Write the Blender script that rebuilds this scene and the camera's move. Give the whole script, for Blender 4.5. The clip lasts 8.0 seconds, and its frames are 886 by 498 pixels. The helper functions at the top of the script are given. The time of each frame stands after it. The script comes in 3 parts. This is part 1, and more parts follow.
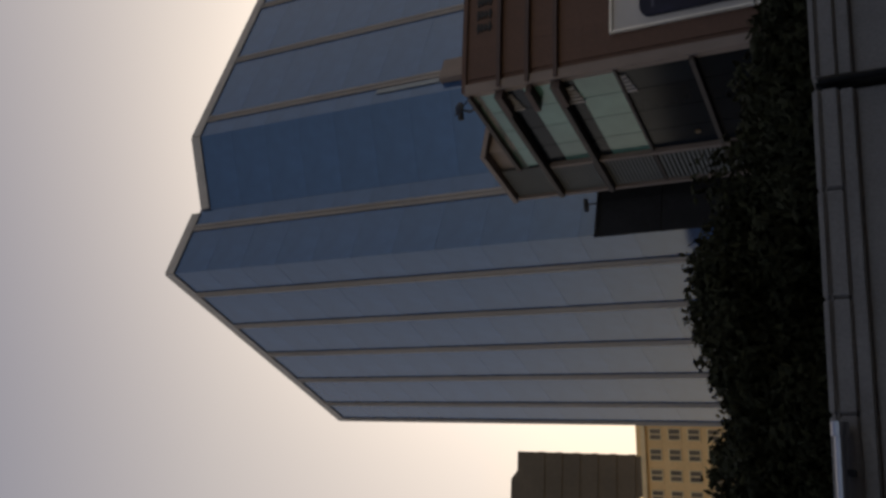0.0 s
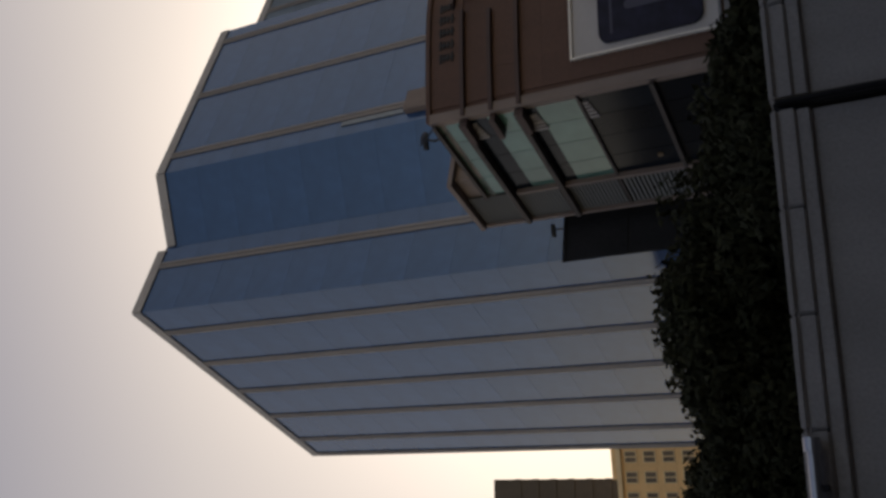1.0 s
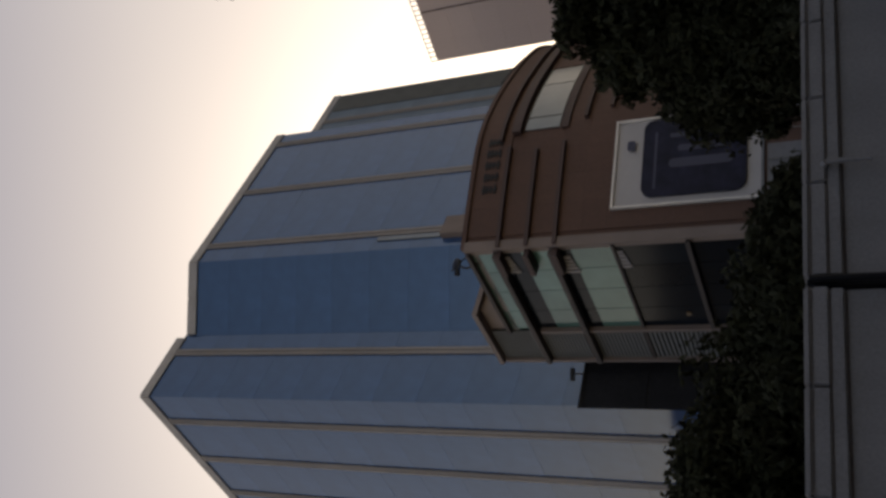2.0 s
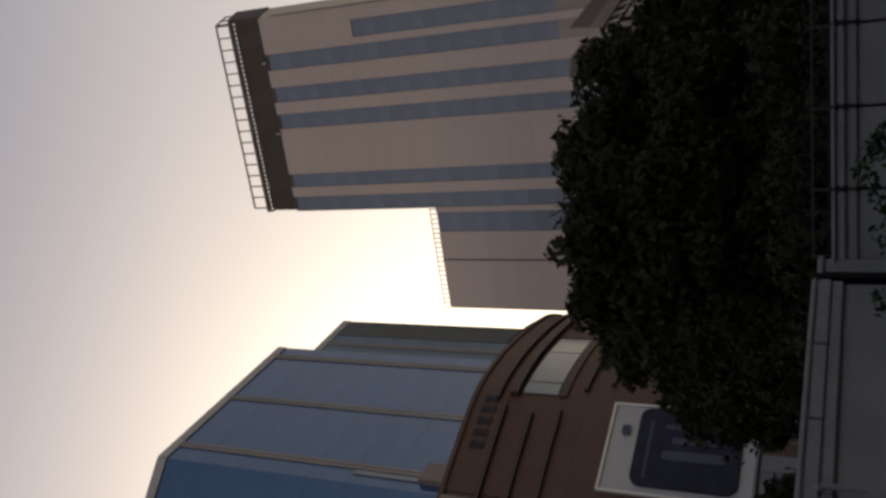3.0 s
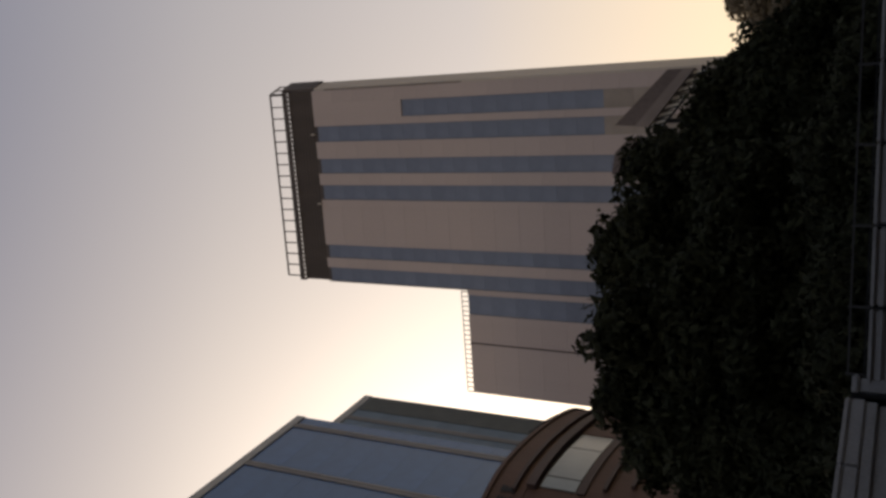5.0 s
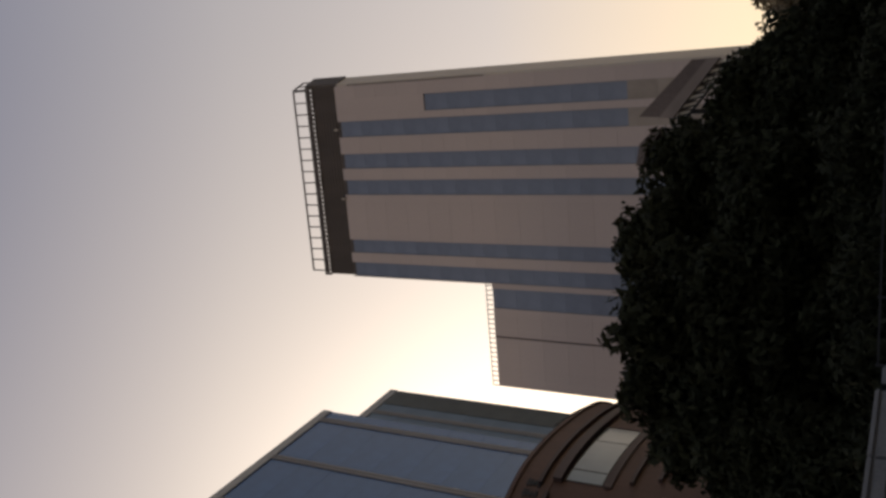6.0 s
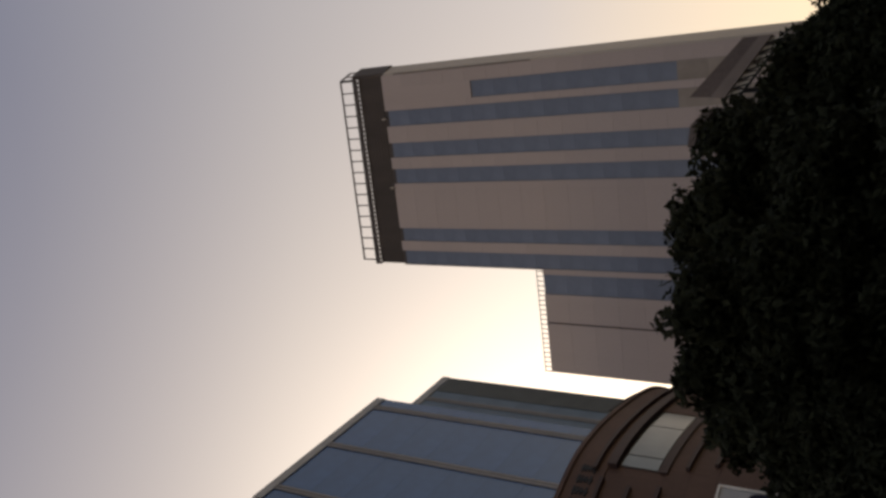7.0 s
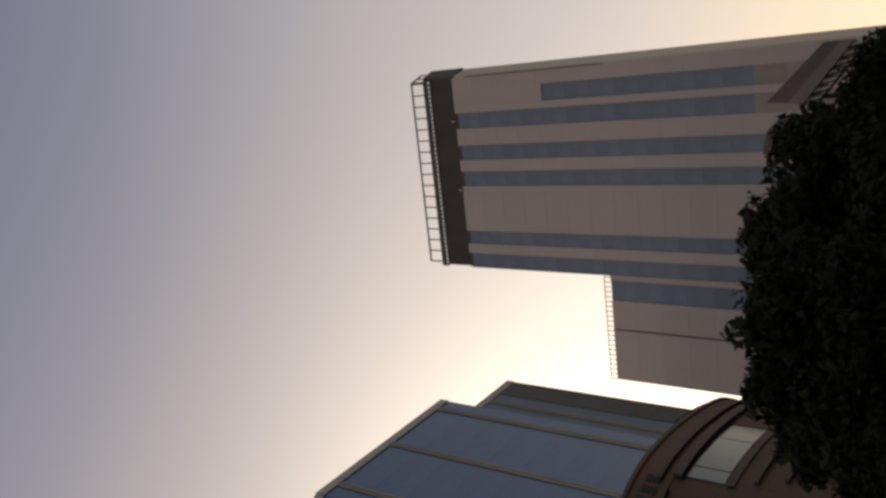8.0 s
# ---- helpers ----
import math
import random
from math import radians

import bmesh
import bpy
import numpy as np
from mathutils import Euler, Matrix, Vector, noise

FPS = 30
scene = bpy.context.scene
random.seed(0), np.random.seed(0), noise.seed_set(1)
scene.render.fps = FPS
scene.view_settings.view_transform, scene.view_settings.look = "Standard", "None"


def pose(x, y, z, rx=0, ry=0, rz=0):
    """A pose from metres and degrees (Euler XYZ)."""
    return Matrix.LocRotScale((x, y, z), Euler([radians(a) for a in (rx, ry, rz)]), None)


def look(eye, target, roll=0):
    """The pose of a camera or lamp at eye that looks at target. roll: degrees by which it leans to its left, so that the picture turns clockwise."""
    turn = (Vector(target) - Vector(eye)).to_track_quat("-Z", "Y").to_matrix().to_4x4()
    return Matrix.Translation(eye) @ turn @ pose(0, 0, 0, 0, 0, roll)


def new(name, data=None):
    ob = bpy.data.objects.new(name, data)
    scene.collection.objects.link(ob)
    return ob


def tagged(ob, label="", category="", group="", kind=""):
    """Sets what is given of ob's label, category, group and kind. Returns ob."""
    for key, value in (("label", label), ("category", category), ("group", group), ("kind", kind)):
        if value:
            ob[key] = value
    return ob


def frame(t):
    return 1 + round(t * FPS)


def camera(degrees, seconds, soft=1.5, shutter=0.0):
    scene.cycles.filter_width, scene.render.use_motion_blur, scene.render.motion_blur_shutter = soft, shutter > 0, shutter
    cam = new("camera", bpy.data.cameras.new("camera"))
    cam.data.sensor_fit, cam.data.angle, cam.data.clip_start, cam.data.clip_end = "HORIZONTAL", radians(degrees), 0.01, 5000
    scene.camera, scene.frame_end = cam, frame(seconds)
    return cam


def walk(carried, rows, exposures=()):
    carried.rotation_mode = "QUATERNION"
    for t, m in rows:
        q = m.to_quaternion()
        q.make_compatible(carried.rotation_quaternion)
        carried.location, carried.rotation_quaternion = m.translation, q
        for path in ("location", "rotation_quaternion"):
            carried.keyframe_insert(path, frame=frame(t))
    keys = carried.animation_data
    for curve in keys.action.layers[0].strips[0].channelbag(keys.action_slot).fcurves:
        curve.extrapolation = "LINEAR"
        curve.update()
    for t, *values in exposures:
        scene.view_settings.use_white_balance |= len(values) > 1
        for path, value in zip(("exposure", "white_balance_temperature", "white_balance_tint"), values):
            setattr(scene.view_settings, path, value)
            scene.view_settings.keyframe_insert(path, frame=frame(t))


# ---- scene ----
# ---- camera and its walk: a phone held upright in one spot, turned by hand ----
cam = camera(52.7, 8.0, soft=3.0)
EYE = Vector((0.0, 0.0, 1.6))
# seconds, heading (clockwise from +y), tilt, lean
TURNS = [
    (0.0, -0.22, 28.50, -5.21),
    (0.2, 0.14, 28.69, -5.97),
    (0.5, 0.60, 27.54, -6.65),
    (1.0, 1.62, 26.32, -7.88),
    (1.2, 2.03, 25.93, -7.53),
    (2.3, 16.35, 27.11, -2.72),
    (2.5, 20.58, 26.10, -2.66),
    (2.7, 23.80, 25.52, -2.16),
    (2.9, 26.98, 26.48, -0.55),
    (3.0, 28.15, 26.60, -0.06),
    (3.1, 28.91, 26.84, 0.22),
    (3.3, 31.39, 26.72, 1.33),
    (3.5, 34.17, 27.93, 3.49),
    (3.7, 35.80, 31.17, 2.75),
    (4.0, 35.97, 30.46, 2.40),
    (4.5, 35.01, 29.21, 1.71),
    (4.7, 34.09, 28.73, 2.42),
    (5.8, 33.64, 29.23, 1.93),
    (6.0, 33.49, 30.27, 2.08),
    (6.5, 33.18, 30.80, 1.86),
    (6.8, 32.84, 31.28, 1.68),
    (7.0, 32.41, 33.43, 1.53),
    (7.2, 32.97, 37.53, 1.82),
    (7.5, 33.01, 37.18, 2.10),
    (8.0, 32.42, 37.71, 2.79),
]


def aim(az, el):
    a, e = radians(az), radians(el)
    return Vector((math.sin(a) * math.cos(e), math.cos(a) * math.cos(e), math.sin(e)))


walk(cam, [(t, look(EYE, EYE + aim(az, el) * 10, lean - 90)) for t, az, el, lean in TURNS],
     exposures=[(0.0, 0.05, 6520, 10), (0.5, 0.06, 6520, 10), (1.2, 0.22, 6520, 10), (2.5, 0.36, 6720, 10.5), (3.5, 0.2, 6680, 10.5), (4.5, 0.13, 6650, 10.5), (8.0, 0.12, 6680, 10.5)])

# ---- sky and sun: a hazy low sun behind the buildings ----
SUN_AZ, SUN_EL = 9.0, 22.0
world = bpy.data.worlds.new("hazy_evening")
scene.world = world
world.use_nodes = True
wn, wl = world.node_tree.nodes, world.node_tree.links
wn.clear()
w_out, w_bg = wn.new("ShaderNodeOutputWorld"), wn.new("ShaderNodeBackground")
w_sky = wn.new("ShaderNodeTexSky")
w_sky.sky_type, w_sky.sun_disc = "NISHITA", False
w_sky.sun_elevation, w_sky.sun_rotation = radians(SUN_EL), radians(SUN_AZ)
w_sky.air_density, w_sky.dust_density, w_sky.ozone_density = 1.0, 6.0, 1.0
w_hsv = wn.new("ShaderNodeHueSaturation")
w_hsv.inputs["Saturation"].default_value = 0.85
wl.new(w_sky.outputs["Color"], w_hsv.inputs["Color"])
# thick evening haze: paler towards the horizon all round, warmer and brighter round the sun, bluer away from it
w_co, w_sep = wn.new("ShaderNodeTexCoord"), wn.new("ShaderNodeSeparateXYZ")
wl.new(w_co.outputs["Generated"], w_sep.inputs["Vector"])
w_ramp = wn.new("ShaderNodeValToRGB")
RAMP = [(0.0, (1.15, 0.78, 0.42)), (0.20, (1.10, 0.83, 0.53)), (0.45, (0.66, 0.575, 0.51)), (0.68, (0.45, 0.41, 0.395)), (0.85, (0.235, 0.23, 0.275)), (1.0, (0.14, 0.155, 0.23))]
while len(w_ramp.color_ramp.elements) < len(RAMP):
    w_ramp.color_ramp.elements.new(0.5)
for el, (at, col) in zip(w_ramp.color_ramp.elements, RAMP):
    el.position, el.color = at, (*col, 1)
wl.new(w_sep.outputs["Z"], w_ramp.inputs["Fac"])
w_dot = wn.new("ShaderNodeVectorMath")
w_dot.operation = "DOT_PRODUCT"
w_dot.inputs[1].default_value = aim(SUN_AZ, SUN_EL)
wl.new(w_co.outputs["Generated"], w_dot.inputs[0])


def w_mix(kind, fac, a, b):
    m = wn.new("ShaderNodeMix")
    m.data_type, m.blend_type, m.clamp_factor = "RGBA", kind, False
    for key, value in (("Factor", fac), ("A", a), ("B", b)):
        if isinstance(value, (int, float)):
            m.inputs[key].default_value = value
        elif isinstance(value, tuple):
            m.inputs[key].default_value = (*value, 1)
        else:
            wl.new(value, m.inputs[key])
    return m.outputs["Result"]


def w_math(op, a, b):
    m = wn.new("ShaderNodeMath")
    m.operation = op
    for i, value in enumerate((a, b)):
        if isinstance(value, (int, float)):
            m.inputs[i].default_value = value
        else:
            wl.new(value, m.inputs[i])
    return m.outputs["Value"]


w_side = wn.new("ShaderNodeMapRange")
w_side.inputs["From Min"].default_value, w_side.inputs["From Max"].default_value = -0.1, 0.96
wl.new(w_dot.outputs["Value"], w_side.inputs["Value"])
w_tint = w_mix("MIX", w_side.outputs["Result"], (0.44, 0.61, 0.93), (1.0, 1.0, 1.0))
w_low = w_math("MAXIMUM", w_math("SUBTRACT", 0.7, w_math("MULTIPLY", w_sep.outputs["Z"], 1.8)), 0.0)
w_tint = w_mix("MIX", w_low, w_tint, (0.95, 0.98, 0.98))
w_haze = w_mix("MULTIPLY", 1.0, w_ramp.outputs["Color"], w_tint)
w_pos = w_math("MAXIMUM", w_dot.outputs["Value"], 0.0)
w_haze = w_mix("ADD", w_math("POWER", w_pos, 40.0), w_haze, (0.8, 0.66, 0.48))
w_haze = w_mix("ADD", w_math("POWER", w_pos, 6.5), w_haze, (0.25, 0.195, 0.14))
w_ten = w_mix("MULTIPLY", 1.0, w_haze, (10.0, 10.0, 10.0))
wl.new(w_mix("MIX", 0.85, w_hsv.outputs["Color"], w_ten), w_bg.inputs["Color"])
w_bg.inputs["Strength"].default_value = 0.10
wl.new(w_bg.outputs["Background"], w_out.inputs["Surface"])
sun_data = bpy.data.lights.new("sun", "SUN")
sun_data.energy, sun_data.angle, sun_data.color = 2.0, radians(1.5), (1.0, 0.86, 0.66)
sun = new("sun", sun_data)
sun.matrix_world = look(aim(SUN_AZ, SUN_EL) * 150, (0, 0, 0))


# ---- materials ----
def material(name, base, rough=0.7, metal=0.0, ior=1.45, fine=(30.0, 0.12), broad=(0.5, 0.15), bump=0.15, tint=None,
             streak=0.0, each=0.0, gleam=None):
    """Principled surface with grain and broad stains; streak stretches the stains down the wall; each varies it from piece to piece; gleam tints its gloss."""
    m = bpy.data.materials.new(name)
    m.use_nodes = True
    n, l = m.node_tree.nodes, m.node_tree.links
    p = n["Principled BSDF"]
    p.inputs["Roughness"].default_value, p.inputs["Metallic"].default_value, p.inputs["IOR"].default_value = rough, metal, ior
    if gleam:
        p.inputs["Specular Tint"].default_value = (*gleam, 1)
    co = n.new("ShaderNodeTexCoord")
    mp = n.new("ShaderNodeMapping")
    mp.inputs["Scale"].default_value = (1, 1, 1 - streak)
    l.new(co.outputs["Object"], mp.inputs["Vector"])
    nf, nb = n.new("ShaderNodeTexNoise"), n.new("ShaderNodeTexNoise")
    nf.inputs["Scale"].default_value, nb.inputs["Scale"].default_value = fine[0], broad[0]
    nf.inputs["Detail"].default_value, nb.inputs["Detail"].default_value = 3, 5
    l.new(co.outputs["Object"], nf.inputs["Vector"])
    l.new(mp.outputs["Vector"], nb.inputs["Vector"])
    dark = [c * (1 - 2.2 * broad[1]) for c in base]
    light = [min(1, c * (1 + 2.2 * broad[1])) for c in base] if tint is None else tint
    mix = n.new("ShaderNodeMix")
    mix.data_type = "RGBA"
    mix.inputs["A"].default_value, mix.inputs["B"].default_value = (*dark, 1), (*light, 1)
    l.new(nb.outputs["Fac"], mix.inputs["Factor"])
    hsv = n.new("ShaderNodeHueSaturation")
    rng = n.new("ShaderNodeMapRange")
    rng.inputs["To Min"].default_value, rng.inputs["To Max"].default_value = 1 - 2 * fine[1], 1 + 2 * fine[1]
    l.new(nf.outputs["Fac"], rng.inputs["Value"])
    l.new(mix.outputs["Result"], hsv.inputs["Color"])
    if each:
        info, r2, mul = n.new("ShaderNodeObjectInfo"), n.new("ShaderNodeMapRange"), n.new("ShaderNodeMath")
        r2.inputs["To Min"].default_value, r2.inputs["To Max"].default_value = 1 - each, 1 + each
        mul.operation = "MULTIPLY"
        l.new(info.outputs["Random"], r2.inputs["Value"])
        l.new(r2.outputs["Result"], mul.inputs[0])
        l.new(rng.outputs["Result"], mul.inputs[1])
        l.new(mul.outputs["Value"], hsv.inputs["Value"])
    else:
        l.new(rng.outputs["Result"], hsv.inputs["Value"])
    l.new(hsv.outputs["Color"], p.inputs["Base Color"])
    if bump:
        b = n.new("ShaderNodeBump")
        b.inputs["Strength"].default_value, b.inputs["Distance"].default_value = bump, 0.02
        l.new(nf.outputs["Fac"], b.inputs["Height"])
        l.new(b.outputs["Normal"], p.inputs["Normal"])
    return m


BLUE_GLASS = material("blue_curtain_glass", (0.026, 0.068, 0.17), 0.07, 0.0, 1.8, (0.9, 0.10), (0.12, 0.18), 0.03, each=0.05, gleam=(0.88, 0.96, 0.97))
# paler and rougher than the blue glass, for the tower's set-back face
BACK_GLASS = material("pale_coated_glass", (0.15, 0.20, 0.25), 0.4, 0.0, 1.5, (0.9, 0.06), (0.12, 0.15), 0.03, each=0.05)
GLASS_EDGE = material("joint_metal", (0.07, 0.08, 0.10), 0.5)
BEIGE_STONE = material("beige_cladding", (0.28, 0.26, 0.245), 0.8, fine=(6, 0.1), broad=(0.4, 0.15), streak=0.8)
PARAPET_STONE = material("pale_parapet_panel", (0.42, 0.40, 0.38), 0.8, fine=(6, 0.1), broad=(0.5, 0.12))
DARK_LOUVRE = material("dark_louvre", (0.13, 0.135, 0.125), 0.7)
PINK_PANEL = material("pinkish_cladding", (0.49, 0.395, 0.357), 0.6, fine=(3, 0.04), broad=(0.12, 0.10), streak=0.9, each=0.03)
PALE_PANEL = material("pale_edge_cladding", (0.50, 0.425, 0.35), 0.6, fine=(3, 0.05), broad=(0.2, 0.1), streak=0.9)
STRIP_GLASS = material("grey_blue_strip_glass", (0.175, 0.192, 0.245), 0.3, 0.0, 1.45, (1.0, 0.06), (0.1, 0.12), 0.03, each=0.05)
CROWN_DARK = material("dark_bronze_mesh", (0.085, 0.066, 0.056), 0.7, fine=(8, 0.2), broad=(0.3, 0.2), streak=0.8)
RAIL_METAL = material("weathered_rail_metal", (0.16, 0.14, 0.12), 0.5, 0.5)
BROWN_TILE = material("brown_wall_tile", (0.095, 0.051, 0.036), 0.7, fine=(5, 0.1), broad=(0.5, 0.12), streak=0.6, each=0.05)
BROWN_DARK = material("dark_brown_rib", (0.06, 0.035, 0.03), 0.6)
PINK_TRIM = material("pale_pink_trim", (0.20, 0.16, 0.14), 0.7, broad=(0.8, 0.15), streak=0.5)
GREEN_GLASS = material("green_tinted_glass", (0.10, 0.20, 0.17), 0.12, 0.0, 1.6, (1, 0.06), (0.4, 0.2), 0.03, each=0.12)
BLACK_GLASS = material("dark_glass", (0.008, 0.012, 0.018), 0.15, 0.0, 1.28, (1, 0.05), (0.5, 0.2), 0.02, each=0.2)
WINDOW_GLASS = material("pale_reflecting_glass", (0.15, 0.165, 0.16), 0.12, 0.0, 1.8, (1, 0.05), (0.4, 0.15), 0.02, each=0.08)
GREY_SLAT = material("grey_slat", (0.16, 0.16, 0.15), 0.7)
SLAT_BACK = material("dull_grey_backing", (0.07, 0.07, 0.068), 0.8)
POSTER_WHITE = material("poster_white", (0.40, 0.385, 0.385), 0.5, fine=(4, 0.03), broad=(0.6, 0.05), bump=0)
POSTER_NAVY = material("poster_navy", (0.008, 0.009, 0.018), 0.6, ior=1.3, fine=(2.5, 0.3), broad=(0.9, 0.3), tint=(0.026, 0.028, 0.062), bump=0)
POSTER_GREY = material("poster_grey_shape", (0.05, 0.052, 0.085), 0.6, bump=0)
GLINT_GOLD = material("gilt_metal", (0.75, 0.52, 0.22), 0.35, 0.8)
FRAME_WHITE = material("pale_metal_frame", (0.7, 0.66, 0.6), 0.5, 0.0)
BLACK_METAL = material("black_metal", (0.012, 0.012, 0.013), 0.5, 0.3)
CONCRETE = material("grey_concrete", (0.31, 0.285, 0.262), 0.85, fine=(25, 0.12), broad=(1.2, 0.14), bump=0.4, streak=0.4)
COPING = material("pale_coping", (0.31, 0.285, 0.26), 0.8, fine=(25, 0.12), broad=(1.5, 0.15), bump=0.3)
TUBE_METAL = material("shiny_tube", (0.45, 0.44, 0.43), 0.3, 0.9, fine=(20, 0.06), bump=0.05)
YELLOW_WALL = material("yellow_plaster", (0.80, 0.53, 0.24), 0.8, fine=(2, 0.08), broad=(0.1, 0.12))
YELLOW_TRIM = material("pale_yellow_trim", (0.78, 0.57, 0.31), 0.8)
DARK_CLAD = material("matt_dark_cladding", (0.018, 0.019, 0.022), 0.75, ior=1.3, fine=(4, 0.15), broad=(0.5, 0.2))
FAR_WINDOW = material("far_brown_window", (0.12, 0.085, 0.05), 0.4, each=0.3)
FENCE_STEEL = material("dull_dark_steel", (0.05, 0.045, 0.04), 0.6, 0.2)
LOUVRE_PALE = material("pale_louvre", (0.30, 0.28, 0.27), 0.7, broad=(0.8, 0.2))
LEDGE = material("dull_ledge", (0.085, 0.072, 0.065), 0.8, broad=(0.8, 0.2), streak=0.5)
CANOPY_BROWN = material("dull_brown_sheet", (0.13, 0.10, 0.09), 0.8, fine=(4, 0.12), broad=(0.3, 0.2))
BASE_PANEL = material("warm_base_cladding", (0.32, 0.265, 0.22), 0.7, fine=(3, 0.05), broad=(0.3, 0.15), each=0.12)
SIGN_GREY = material("dull_grey_sign", (0.17, 0.17, 0.18), 0.6, fine=(4, 0.06), broad=(0.6, 0.15))
FAR_DARK = material("far_dark_cladding", (0.09, 0.075, 0.055), 0.8, fine=(1, 0.1), broad=(0.1, 0.15))
ASPHALT = material("asphalt", (0.05, 0.05, 0.05), 0.9, fine=(40, 0.2), broad=(0.2, 0.15), bump=0.4)
BARK = material("bark", (0.07, 0.05, 0.035), 0.9, fine=(20, 0.25), broad=(3, 0.2), bump=0.6, streak=0.8)


def leaf_material(name, a, b):
    m = material(name, a, 0.85, ior=1.25, fine=(2.0, 0.2), broad=(0.6, 0.2), tint=b, bump=0)
    n, l = m.node_tree.nodes, m.node_tree.links
    geo, mix = n.new("ShaderNodeNewGeometry"), n.new("ShaderNodeMix")
    mix.data_type = "RGBA"
    mix.inputs["A"].default_value, mix.inputs["B"].default_value = (*a, 1), (*b, 1)
    l.new(geo.outputs["Random Per Island"], mix.inputs["Factor"])
    l.new(mix.outputs["Result"], n["Principled BSDF"].inputs["Base Color"])
    return m


LEAF = leaf_material("dark_leaf", (0.021, 0.0205, 0.009), (0.039, 0.038, 0.016))
LEAF_MID = leaf_material("mid_green_leaf", (0.02, 0.035, 0.012), (0.05, 0.07, 0.025))
# brownish leaf made paler: sunlight on the far crowns put into the colour
LEAF_SUNLIT = leaf_material("brownish_leaf", (0.15, 0.115, 0.07), (0.27, 0.20, 0.125))


# ---- building helpers ----
def thing(name, m, label, category, group="", kind=""):
    ob = new(name)
    ob.empty_display_size = 0.3
    ob.matrix_world = m
    return tagged(ob, label, category, group, kind)


def part(name, bm, mat, parent=None, label="", m=None):
    me = bpy.data.meshes.new(name)
    bm.to_mesh(me)
    bm.free()
    me.materials.append(mat)
    ob = new(name, me)
    if parent:
        ob.parent = parent
    if m is not None:
        ob.matrix_basis = m
    return tagged(ob, label)


def again(ob, m, parent):
    """One more piece on the same mesh."""
    o = new(ob.name, ob.data)
    o.parent = parent
    o.matrix_basis = m
    return o


def box(bm, x0, x1, y0, y1, z0, z1, m=None):
    vs = [bm.verts.new((x, y, z)) for z in (z0, z1) for y in (y0, y1) for x in (x0, x1)]
    for f in ((0, 2, 3, 1), (4, 5, 7, 6), (0, 1, 5, 4), (2, 6, 7, 3), (0, 4, 6, 2), (1, 3, 7, 5)):
        bm.faces.new([vs[i] for i in f])
    if m is not None:
        bmesh.ops.transform(bm, matrix=m, verts=vs)
    return vs


def boxes(*rows):
    bm = bmesh.new()
    for r in rows:
        box(bm, *r)
    return bm


def soft_box(x0, x1, y0, y1, z0, z1, r=0.03):
    bm = boxes((x0, x1, y0, y1, z0, z1))
    bmesh.ops.bevel(bm, geom=list(bm.edges), offset=r, segments=2, affect="EDGES")
    return bm


def prism(plan, z0, z1):
    bm = bmesh.new()
    lo = [bm.verts.new((x, y, z0)) for x, y in plan]
    hi = [bm.verts.new((x, y, z1)) for x, y in plan]
    bm.faces.new(lo[::-1])
    bm.faces.new(hi)
    k = len(plan)
    for i in range(k):
        j = (i + 1) % k
        bm.faces.new((lo[i], lo[j], hi[j], hi[i]))
    return bm


def tube(bm, a, b, r0, r1=None, k=8):
    a, b = Vector(a), Vector(b)
    r1 = r0 if r1 is None else r1
    q = (b - a).to_track_quat("Z", "Y").to_matrix()
    rings = []
    for c, r in ((a, r0), (b, r1)):
        rings.append([bm.verts.new(c + q @ Vector((r * math.cos(2 * math.pi * i / k), r * math.sin(2 * math.pi * i / k), 0))) for i in range(k)])
    for i in range(k):
        j = (i + 1) % k
        bm.faces.new((rings[0][i], rings[0][j], rings[1][j], rings[1][i]))
    bm.faces.new(rings[0][::-1])
    bm.faces.new(rings[1])
    return bm


def wall_frame(a, b):
    """A local frame on a wall from plan point a to b: x along it, y outwards to its right-hand side turned to the viewer, z up."""
    d = Vector((b[0] - a[0], b[1] - a[1], 0))
    w = d.length
    d.normalize()
    out = Vector((d.y, -d.x, 0))
    return Matrix(((d.x, out.x, 0, a[0]), (d.y, out.y, 0, a[1]), (0, 0, -1, 0), (0, 0, 0, 1))) @ Matrix.Diagonal((1, 1, -1, 1)), w


# ---- ground ----
ground_bm = bmesh.new()
bmesh.ops.create_grid(ground_bm, x_segments=60, y_segments=60, size=2500)
ground = tagged(part("ground", ground_bm, ASPHALT), "dark grey asphalt ground under the whole street", "ground", kind="structure")


# plain unseen walls, added behind and beside the viewer to cut low skylight and reflections
UNSEEN_WALL = material("plain_street_front", (0.11, 0.095, 0.08), 0.85, fine=(2, 0.1), broad=(0.2, 0.2), streak=0.7)
tagged(part("wall_south", boxes((-60, 70, -16, -15, 0, 15.0)), UNSEEN_WALL), "plain brown unseen wall added behind the viewer to block low skylight", "wall", kind="structure")
tagged(part("wall_west", boxes((-46, -45, -14.9, 72, 0, 26.0)), UNSEEN_WALL), "plain brown unseen wall added on the far side to darken reflections", "wall", kind="structure")
tagged(part("wall_east", boxes((70, 71, -14.9, 34, 0, 15.0)), UNSEEN_WALL), "plain brown unseen wall added at the street end to block low skylight", "wall", kind="structure")

# the low buildings across the street keep one heading
STREET = Matrix.Rotation(radians(0.31), 4, "Z")

# ---- glass tower ----
TA = Matrix.Rotation(radians(37.3), 4, "Z")
TO = Vector((56.0, 58.0, 0))
tower = thing("glass_tower", TA @ Matrix.Translation(TO), "tall stepped office tower with blue glass and beige vertical fins", "office tower")


def tl(u, n):
    return (u - TO.x, n - TO.y)


